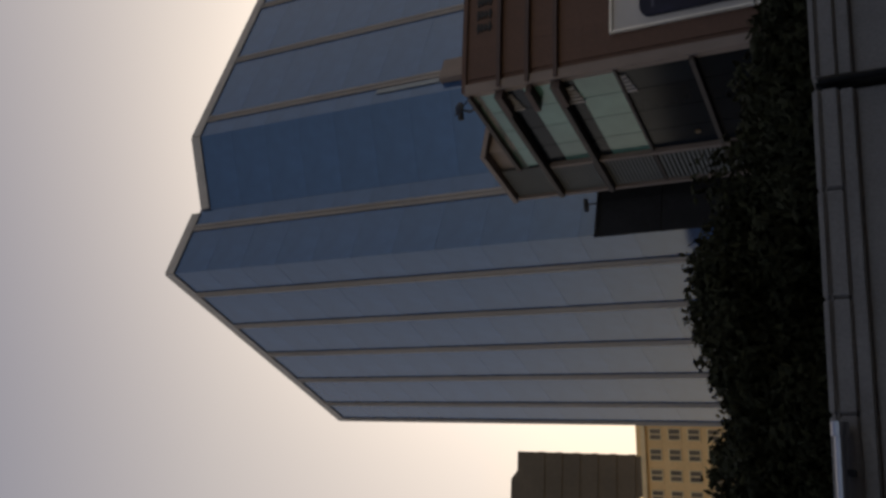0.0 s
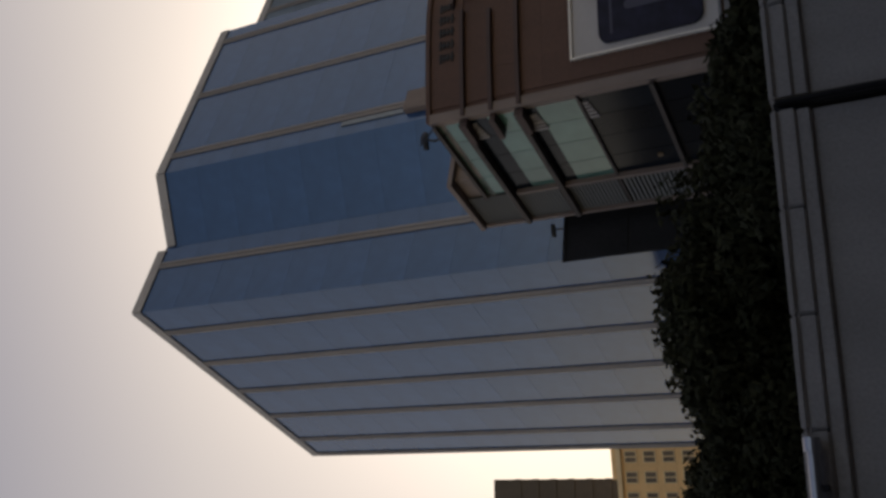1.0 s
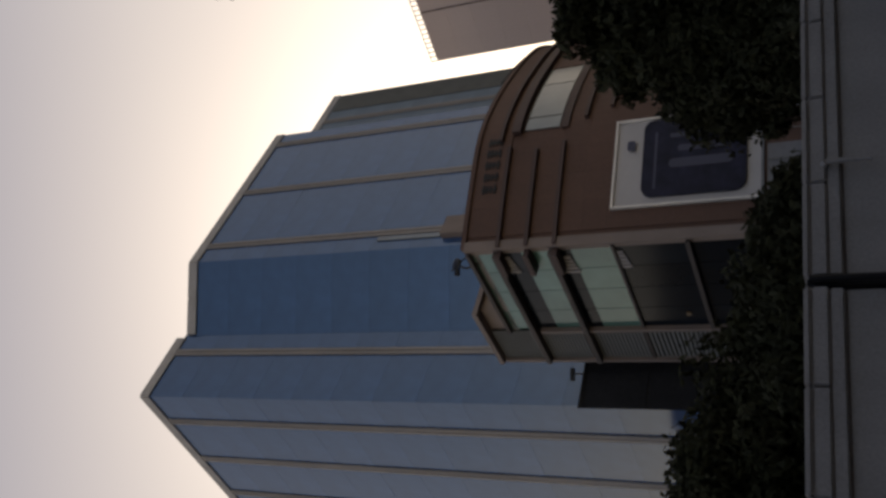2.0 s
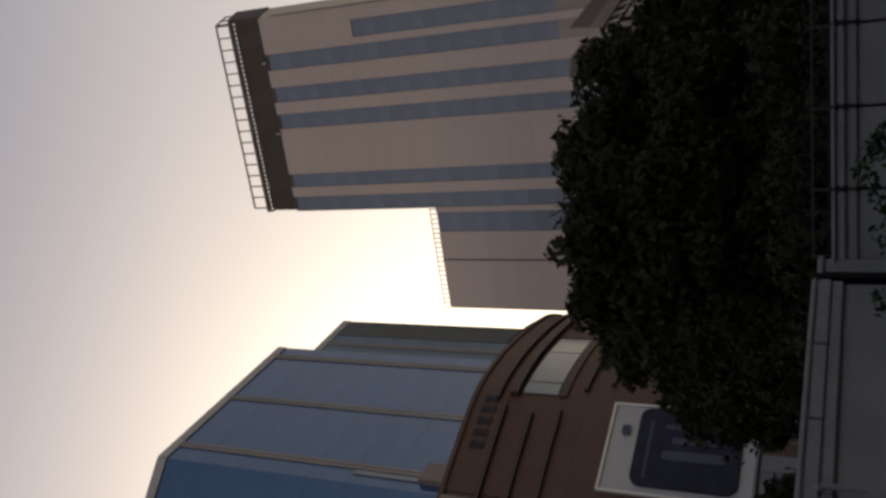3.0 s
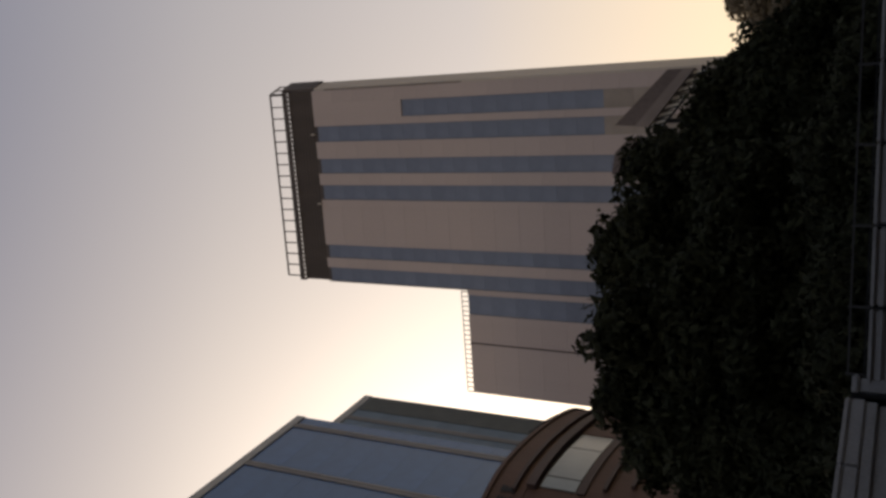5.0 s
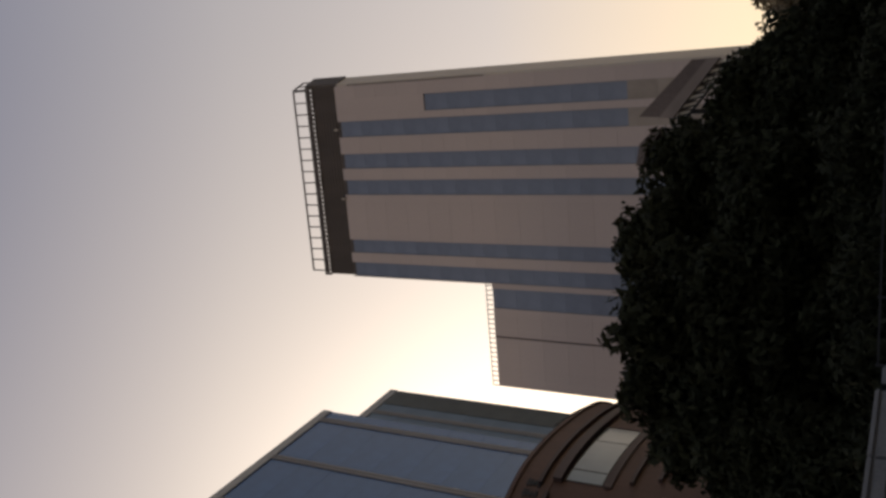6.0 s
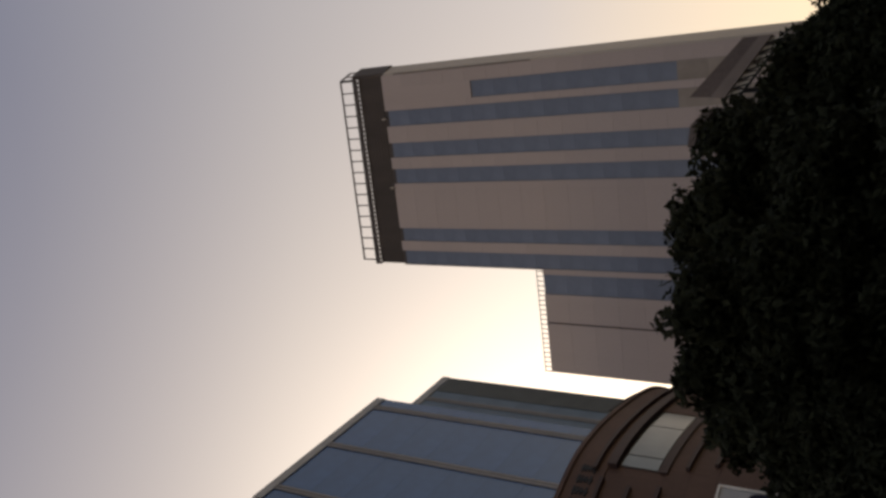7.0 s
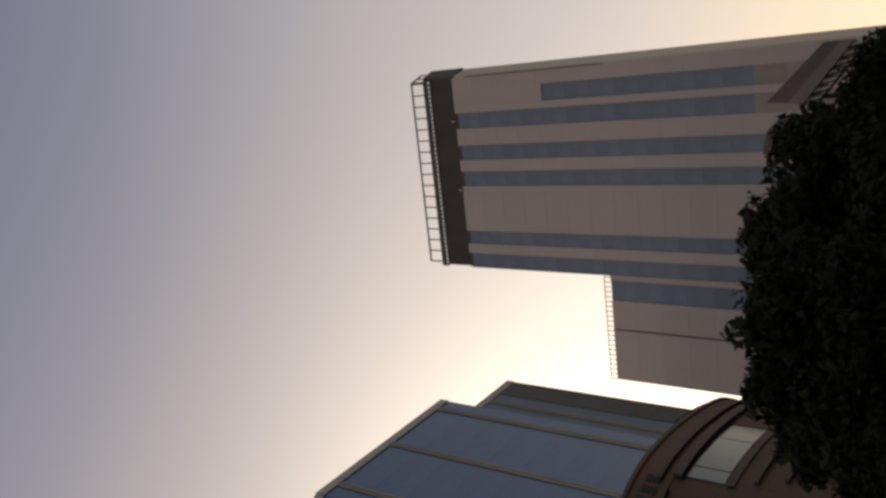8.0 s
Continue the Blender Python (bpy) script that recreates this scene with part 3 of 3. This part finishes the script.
bmesh.ops.transform(bm, matrix=Matrix.Translation((0, 0, 0.95)) @ pose(0, 0, 0, 60, 20, 0) @ Matrix.Diagonal((1, 1, 0.35, 1)), verts=list(bm.verts))
part("dish", bm, BLACK_METAL, dish)
part("feed_box", soft_box(-0.62, -0.2, -0.15, 0.12, 0.78, 1.02), BLACK_METAL, dish)
part("strut", tube(bmesh.new(), (0.35, 0.1, 0.5), (-0.35, 0, 1.25), 0.04), BLACK_METAL, dish)

# ---- dark block between the two ----
annex = thing("dark_annex", STREET @ Matrix.Translation((2.0, 51.2, 0)), "dark clad low block beside the tower foot", "building")
plan = [(-2.04, -1.2), (2.2, 1.05), (2.2, 5.0), (-2.04, 5.0)]
part("body", prism(plan, 0, 18.5), DARK_CLAD, annex)
part("roof_edge", prism([(-2.06, -1.26), (2.2, 1.0), (2.2, 5.0), (-2.06, 5.0)], 18.5, 18.72), BLACK_METAL, annex)
fa, wa = wall_frame(plan[0], plan[1])
for k in range(5):
    for j in range(2):
        part("panel", boxes((wa * j / 2 + 0.03, wa * (j + 1) / 2 - 0.03, 0.0, 0.05, 3.65 * k + 0.2, 3.65 * k + 3.6)), DARK_CLAD, annex, m=fa)
flood = thing("roof_floodlight", STREET @ Matrix.Translation((2.0, 52.5, 18.9)), "small black floodlight on a roof stem", "floodlight")
part("stem", tube(bmesh.new(), (0, 0, -1.2), (0, 0, 0.9), 0.05), BLACK_METAL, flood)
part("lamp_head", soft_box(-0.45, 0.35, -0.12, 0.12, 0.85, 1.1), BLACK_METAL, flood)

# ---- far buildings ----
yellow = thing("yellow_house", STREET @ Matrix.Translation((-41, 148, 0)) @ pose(0, 0, 0, 0, 0, 8), "distant yellow plastered building with rows of windows", "building")
part("wall", boxes((-12, 12, 0, 14, 0, 47.0)), YELLOW_WALL, yellow)
part("cornice", boxes((-12.5, 12.5, -0.6, 14.5, 46.6, 47.4)), YELLOW_TRIM, yellow)
part("string_course", boxes((-12.2, 12.2, -0.35, 0, 32.6, 33.1)), YELLOW_TRIM, yellow)
part("roof_step", boxes((-12, -4.5, 0.5, 13, 47.4, 49.2)), YELLOW_WALL, yellow)
part("roof_step", boxes((3.0, 8.5, 0.5, 13, 47.4, 48.5)), YELLOW_WALL, yellow)
for k in range(14):
    for j in range(7):
        x, z = -10.2 + 3.4 * j, 2.6 + 3.25 * k
        w_ = part("window", boxes((x - 1.05, x + 1.05, -0.18, 0.0, z - 1.0, z - 0.8), (x - 1.05, x - 0.85, -0.18, 0.0, z - 0.8, z + 1.0), (x + 0.85, x + 1.05, -0.18, 0.0, z - 0.8, z + 1.0), (x - 0.1, x + 0.1, -0.18, 0.0, z - 0.8, z + 1.0), (x - 1.05, x + 1.05, -0.18, 0.0, z + 1.0, z + 1.2)), YELLOW_TRIM, yellow)
        for x0 in (x - 0.85, x + 0.1):
            part("pane", boxes((x0, x0 + 0.75, -0.08, 0.0, z - 0.8, z + 1.0)), FAR_WINDOW, w_)
fardark = thing("far_dark_tower", STREET @ Matrix.Translation((-55.2, 180.4, 0)) @ pose(0, 0, 0, 0, 0, 16), "distant dark hazy tower block", "building")
part("wall", boxes((-9, 9, 0, 16, 0, 86.5)), FAR_DARK, fardark)
bm = prism([(6.6, 86.5), (3.0, 89.3), (-14, 89.6), (-14, 86.5)], 0, 9)
bmesh.ops.transform(bm, matrix=Matrix(((1, 0, 0, 0), (0, 0, 1, 3), (0, 1, 0, 0), (0, 0, 0, 1))), verts=list(bm.verts))
bmesh.ops.recalc_face_normals(bm, faces=list(bm.faces))
part("roof_room", bm, FAR_DARK, fardark, "dark roof storey with a sloping end")
part("wing", boxes((-16, -9, 2, 16, 0, 86.4)), FAR_DARK, fardark)
for k in range(20):
    part("storey_band", boxes((-9.1, 9.1, -0.2, 0, 4.1 * k + 2, 4.1 * k + 3.4)), FAR_DARK, fardark)

# ---- sloping canopy by the foot of the striped tower ----
# heading and height angles of its upper, middle and lower edge
CANOPY = ((42.6, 18.0), (46.0, 14.8), (42.5, 16.7), (46.0, 13.8), (42.4, 15.9), (46.0, 13.1))
can = thing("sloping_canopy", pose(*(aim(44.0, 0) * 58), 0, 0, -44), "brown sloping canopy roof with an open steel truss", "canopy")


def cp(az, el, back=0.0):
    """A point of the canopy's own upright plane, 58 m off, at a heading and a height angle from the street."""
    x = 58 * math.tan(radians(az - 44.0))
    return Vector((x, back, 1.6 + math.hypot(58, x) * math.tan(radians(el))))


def slab(corners, y0, y1):
    bm = bmesh.new()
    f, k = [bm.verts.new((c.x, y0, c.z)) for c in corners], [bm.verts.new((c.x, y1, c.z)) for c in corners]
    bm.faces.new(f)
    bm.faces.new(k[::-1])
    for i in range(len(f)):
        j = (i + 1) % len(f)
        bm.faces.new((f[i], k[i], k[j], f[j]))
    bmesh.ops.recalc_face_normals(bm, faces=list(bm.faces))
    return bm


U0, U1, M0, M1, L0, L1 = CANOPY
part("roof_sheet", slab([cp(*U0), cp(*U1), cp(*M1), cp(*M0)], 0.0, 6.0), CANOPY_BROWN, can, "dull brown sloping roof sheet")
part("fascia", slab([cp(*M0), cp(*M1), cp(*L1), cp(*L0)], -0.4, 0.0), PINK_TRIM, can, "dull pinkish fascia")
for k in range(7):
    a, b = cp(*L0).lerp(cp(*L1), k / 7), cp(*L0).lerp(cp(*L1), (k + 0.62) / 7)
    part("pale_panel", slab([a, b, b - Vector((-0.15, 0, 0.75)), a - Vector((-0.1, 0, 0.8))], 0.1, 0.2), FRAME_WHITE, can, "white panel in the truss")
    bm = tube(bmesh.new(), a + Vector((0, -0.1, 0)), b - Vector((0, 0.1, 0.9)), 0.06, k=6)
    part("truss_bar", bm, BLACK_METAL, can)
hut = thing("roof_hut", pose(*(aim(44.0, 0) * 58), 0, 0, -44), "small grey rooftop hut beside the canopy", "hut")
part("hut_wall", slab([cp(39.5, 15.5), cp(40.8, 15.5), cp(40.8, 17.6), cp(39.5, 17.9)], 0.5, 3.5), DARK_CLAD, hut)
part("lid", slab([cp(39.3, 17.9), cp(40.7, 17.55), cp(41.5, 16.8), cp(41.7, 17.2), cp(40.8, 18.05), cp(39.4, 18.25)], 0.2, 3.8), CANOPY_BROWN, hut)
part("plinth", slab([cp(40.0, -1.58), cp(41.4, -1.58), cp(41.4, 15.5), cp(40.0, 15.5)], 0.6, 3.4), DARK_CLAD, hut)
a, b = cp(*L0), cp(*L1)
part("bottom_chord", tube(bmesh.new(), a - Vector((0, 0.1, 0.85)), b - Vector((0, 0.1, 0.85)), 0.09, k=7), BLACK_METAL, can)
for k in (0.1, 0.9):
    p = a.lerp(b, k)
    part("post", tube(bmesh.new(), (p.x, 0.6, p.z - 0.3), (p.x, 0.6, 0), 0.15), BLACK_METAL, can)

# ---- street wall ----
WALL_M = Matrix.Translation((0, 10.55, 0)) @ pose(0, 0, 0, 0, 0, 19.0)


def wall_section(s0, s1, m=WALL_M):
    w = thing("street_wall", m @ Matrix.Translation(((s0 + s1) / 2, 0, 0)), "grey concrete street wall section with pale coping", "wall", "street wall sections")
    h = (s1 - s0) / 2 - 0.05
    part("wall_panel", soft_box(-h, h, 0.0, 0.22, 0, 2.2, 0.02), CONCRETE, w)
    part("band", soft_box(-h, h, -0.06, 0.25, 2.2, 2.36, 0.02), CONCRETE, w)
    for k in range(4):
        c0, c1 = -h - 0.02 + (2 * h + 0.04) * k / 4, -h - 0.02 + (2 * h + 0.04) * (k + 1) / 4
        part("fascia", soft_box(c0 + 0.008, c1 - 0.008, -0.085, 0.30, 2.36, 2.54, 0.02), CONCRETE, w)
        part("coping", soft_box(c0 + 0.008, c1 - 0.008, -0.105, 0.32, 2.55, 2.63, 0.025), COPING, w, "pale weathered coping")
    part("mortar_bed", boxes((-h, h, -0.06, 0.28, 2.53, 2.56)), CONCRETE, w)
    return w


for s0 in (-23.05, -18.15, -13.25, -8.35, -3.45, 1.51, 6.66):
    if s0 < 6:
        wall_section(s0, s0 + (5.12 if s0 > 0 else 4.9))
    post = thing("wall_post", WALL_M @ Matrix.Translation((s0, 0.02, 0)), "black metal post between two wall sections", "post", "wall posts")
    part("post_shaft", tube(bmesh.new(), (0, -0.10, 0), (0, -0.10, 2.56), 0.045), BLACK_METAL, post)
    part("gap_plate", boxes((-0.05, 0.05, 0.0, 0.2, 0, 2.6)), BLACK_METAL, post)
pipe = thing("rail_tube", WALL_M @ Matrix.Translation((-2.32, -0.2, 2.53)), "shiny metal tube lying along the wall top", "tube")
part("tube", tube(bmesh.new(), (0, 0, 0), (-8, 0, 0.0), 0.06, k=14), TUBE_METAL, pipe)
part("end_collar", tube(bmesh.new(), (0.02, 0, 0), (-0.12, 0, 0), 0.085, k=14), TUBE_METAL, pipe)
for k in range(4):
    part("bracket", boxes((-0.5 - 2.2 * k, -0.44 - 2.2 * k, -0.03, 0.12, -0.12, 0.02)), BLACK_METAL, pipe)
spout = thing("wall_spout", WALL_M @ Matrix.Translation((3.05, -0.14, 2.0)), "short pale drain pipe on the street wall", "drain pipe")
part("pipe", tube(bmesh.new(), (0, 0, 0.35), (0, 0, -0.15), 0.035), COPING, spout)
part("elbow", tube(bmesh.new(), (0, 0, 0.35), (0, 0.16, 0.42), 0.045), COPING, spout)

# low wall with a dark fence, turning off along the side street
LOW_M = Matrix.Translation((6.46, 12.74, 0)) @ pose(0, 0, 0, 0, 0, -33)
for k in range(7):
    w = thing("low_wall", LOW_M @ Matrix.Translation((1.18 * k + 0.59, 0, 0)), "low grey wall section with pale cap", "wall", "low wall sections")
    part("wall_panel", soft_box(-0.57, 0.57, 0.0, 0.2, 0, 2.02, 0.02), CONCRETE, w)
    part("band", soft_box(-0.575, 0.575, -0.04, 0.24, 2.02, 2.17, 0.02), CONCRETE, w)
    part("cap", soft_box(-0.57, 0.57, -0.09, 0.28, 2.17, 2.30, 0.03), CONCRETE, w)
    part("cap_lip", soft_box(-0.575, 0.575, -0.12, 0.30, 2.31, 2.37, 0.02), COPING, w)
    part("joint_strap", boxes((-0.605, -0.575, -0.11, -0.05, 2.03, 2.32)), BLACK_METAL, w)
pier = thing("gate_pier", Matrix.Translation((6.42, 12.66, 0)) @ pose(0, 0, 0, 0, 0, -8), "pale concrete pier where the two walls meet", "pier")
part("shaft", soft_box(-0.06, 0.16, -0.06, 0.3, 0, 2.46, 0.02), CONCRETE, pier)
part("pier_cap", soft_box(-0.1, 0.2, -0.1, 0.34, 2.46, 2.56, 0.03), COPING, pier)
fence = thing("steel_fence", LOW_M @ Matrix.Translation((0.2, 0.1, 2.37)), "dark steel fence on the low wall", "fence")
part("top_rail", boxes((0, 8, -0.015, 0.015, 0.25, 0.28)), FENCE_STEEL, fence)
part("bottom_rail", boxes((0, 8, -0.015, 0.015, 0.04, 0.06)), BLACK_METAL, fence)
for k in range(7):
    part("fence_post", boxes((1.18 * k - 0.22, 1.18 * k - 0.18, -0.02, 0.02, 0, 0.3)) if k else boxes((-0.02, 0.02, -0.02, 0.02, 0, 0.3)), FENCE_STEEL, fence)


# ---- trees ----
def leaves(centres, radii, per, size, seed, squash=0.8):
    """Many small folded leaves in clumps, most of them lying over each clump like shingles; one mesh."""
    g = np.random.default_rng(seed)
    unit = lambda v: v / np.linalg.norm(v, axis=1)[:, None]
    verts, faces = [], []
    for c, r in zip(centres, radii):
        n = int(per * (r / 0.9) ** 2)
        d = unit(g.normal(size=(n, 3)))
        lump = 1 + 0.20 * np.sin(d @ g.normal(size=3) * 3.2 + g.uniform(0, 6)) + 0.16 * np.sin(d @ g.normal(size=3) * 6 + g.uniform(0, 6)) + 0.12 * np.sin(d @ g.normal(size=3) * 11)
        shell = g.random(n) < 0.6
        reach = lump * np.where(shell, g.uniform(0.75, 1.0, n), g.random(n) ** 0.4)
        p = np.array(c) + d * (reach * r)[:, None] * g.uniform(0.7, 1.15, 3) * np.array([1, 1, squash])
        wild = np.where(shell, 0.8, 3.0)[:, None]
        face = unit(d + wild * g.normal(size=(n, 3)) * 0.6)
        a = unit(np.cross(face, g.normal(size=(n, 3))))
        b = np.cross(face, a)
        s = size * g.uniform(0.7, 1.4, n)[:, None]
        fold = face * s * 0.18
        base = len(verts)
        quad = np.stack([p - a * s, p + b * s * 0.5 - fold, p + a * s, p - b * s * 0.5 - fold], 1).reshape(-1, 3)
        verts.extend(quad.tolist())
        faces.extend([(base + 4 * i, base + 4 * i + 1, base + 4 * i + 2, base + 4 * i + 3) for i in range(n)])
    me = bpy.data.meshes.new("crown")
    me.from_pydata(verts, [], faces)
    me.update()
    return me


def tree(name, at, trunk_h, centre_z, rad, clumps, per, size, seed, label, category="tree", mat=LEAF, group=""):
    g = random.Random(seed)
    t = thing(name, Matrix.Translation((at[0], at[1], 0)), label, category, group)
    cs, rs = [], []
    for i in range(clumps):
        while True:
            v = Vector((g.uniform(-1, 1), g.uniform(-1, 1), g.uniform(-1, 1)))
            if 0.25 < v.length < 1:
                break
        v = v * (0.86 if g.random() < 0.8 else 0.96) / max(v.length, 0.75) * max(v.length, 0.75)
        cs.append((v.x * rad[0], v.y * rad[1], centre_z + v.z * rad[2]))
        rs.append(g.choice((0.4, 0.55, 0.75, 1.0)) * g.uniform(0.85, 1.1) * min(1.0, rad[2] / 2.5 + 0.2))
    bm = bmesh.new()
    r0 = 0.05 + 0.03 * (centre_z + rad[2])
    tube(bm, (0, 0, -0.05), (0.08, 0.03, trunk_h * 0.55), r0, r0 * 0.8, 10)
    tube(bm, (0.08, 0.03, trunk_h * 0.55), (0, 0.1, trunk_h), r0 * 0.8, r0 * 0.62, 10)
    part("trunk", bm, BARK, t)
    for i in range(7):
        c = Vector(cs[i])
        mid = Vector((0, 0.1, trunk_h)).lerp(c, 0.5) + Vector((0, 0, 0.35))
        bm = tube(bmesh.new(), (0, 0.1, trunk_h - 0.15), mid, r0 * 0.45, r0 * 0.28, 7)
        tube(bm, mid, c, r0 * 0.28, r0 * 0.08, 7)
        part("limb", bm, BARK, t)
    crown = new("crown", leaves(cs, rs, per, size, seed))
    crown.data.materials.append(mat)
    crown.parent = t
    return t


def at(az, d):
    a = radians(az)
    return (d * math.sin(a), d * math.cos(a))


tree("street_tree", at(35.0, 24.5), 3.2, 5.8, (4.3, 3.4, 4.55), 230, 800, 0.125, 3, "large dark broadleaf tree in full leaf behind the wall", group="street trees")
tree("street_tree", at(39.1, 24.8), 2.4, 5.4, (1.5, 1.5, 3.55), 70, 800, 0.125, 15, "dark leafy tree between two larger crowns", group="street trees")
tree("street_tree", at(42.2, 25.0), 2.2, 4.5, (1.9, 1.9, 3.3), 90, 800, 0.125, 4, "rounded dark leafy tree beside the large one", group="street trees")
tree("street_tree", at(44.3, 25.3), 2.0, 4.35, (1.3, 1.3, 2.8), 50, 800, 0.125, 14, "small dark leafy tree under the canopy", group="street trees")
tree("street_tree", at(46.7, 25.5), 1.8, 3.5, (1.3, 1.3, 2.6), 50, 800, 0.125, 12, "small dark leafy tree under the canopy end", group="street trees")
tree("street_tree", at(50.2, 25.0), 1.6, 2.9, (2.2, 2.2, 2.3), 75, 900, 0.10, 7, "low dark leafy tree by the canopy", group="street trees")
tree("street_tree", at(27.0, 22.0), 2.6, 5.1, (3.4, 3.0, 4.4), 170, 800, 0.125, 5, "dark broadleaf tree with drooping lower branches", group="street trees")
tree("street_tree", at(21.4, 20.5), 1.8, 3.9, (1.2, 1.2, 2.6), 40, 900, 0.09, 6, "slender dark leafy tree in front of the banner", group="street trees")
tree("street_tree", at(19.3, 21.3), 1.8, 5.0, (0.4, 0.5, 2.0), 18, 800, 0.11, 16, "thin dark tree drooping beside the banner", group="street trees")
tree("street_tree", at(17.4, 21.0), 1.6, 4.1, (0.3, 0.3, 0.9), 10, 800, 0.11, 17, "small dark sapling below the banner edge", group="street trees")
# far crowns wear the paler leaf, their sunlit look is in the colour
tree("far_tree", at(49.8, 44.0), 3.6, 7.3, (2.3, 2.0, 2.9), 70, 700, 0.14, 8, "brownish sunlit tree crown beyond the canopy", mat=LEAF_SUNLIT)
tree("far_tree", at(54.0, 44.0), 3.0, 5.2, (2.9, 2.4, 3.0), 80, 700, 0.14, 9, "low brownish tree beyond the canopy", mat=LEAF_SUNLIT)
row = [(-17.0, 18.5, 3.3, 2.95), (-13.8, 19.5, 3.35, 3.0), (-10.6, 18.2, 3.3, 2.95), (-7.2, 19.0, 3.4, 3.0), (-4.0, 18.5, 3.3, 2.9), (-0.8, 18.4, 3.2, 2.8), (2.2, 18.2, 2.8, 2.45), (5.2, 17.5, 2.4, 2.1),
       (8.2, 17.0, 2.3, 1.9), (11.2, 17.0, 2.1, 1.8), (12.0, 16.6, 2.1, 1.75), (18.6, 17.0, 1.3, 1.1), (22.5, 16.5, 1.6, 1.5), (28.0, 17.0, 1.8, 1.7), (33.5, 18.0, 1.9, 1.8),
       (39.0, 19.0, 2.0, 1.8), (44.5, 19.5, 2.0, 1.8)]
for i, (az, dd, cz, rz) in enumerate(row):
    tree("shrub_tree", at(az - 0.3, dd), 1.0, cz, (0.75 if 11.5 < az < 13 else 1.5, 1.3, rz), 46, 700, 0.095, 20 + i, "dense dark shrub behind the street wall", "shrub", group="shrubs along the wall")

# climbing plants before the low wall
for spot, (az, dd, n_, seed) in enumerate(((33.5, 11.6, 26, 4), (28.0, 12.2, 16, 11))):
    g_ = random.Random(seed)
    cs = [(g_.gauss(0, 0.45), g_.uniform(-0.1, 0.1), g_.gauss(-0.35, 0.28)) for _ in range(n_)]
    plant = thing("climbing_plant", Matrix.Translation((*at(az, dd), 1.75)), "small leafy climbing plant in front of the low wall", "plant", "climbing plants")
    cr = new("foliage", leaves(cs, [0.17] * n_, 700, 0.055, 9 + spot))
    cr.data.materials.append(LEAF_MID)
    cr.parent = plant
    tagged(cr, kind="stuff")
    for c in cs[:9]:
        part("stem", tube(bmesh.new(), (c[0] * 0.4, 0, -1.75), c, 0.012, 0.006, 5), BARK, plant)
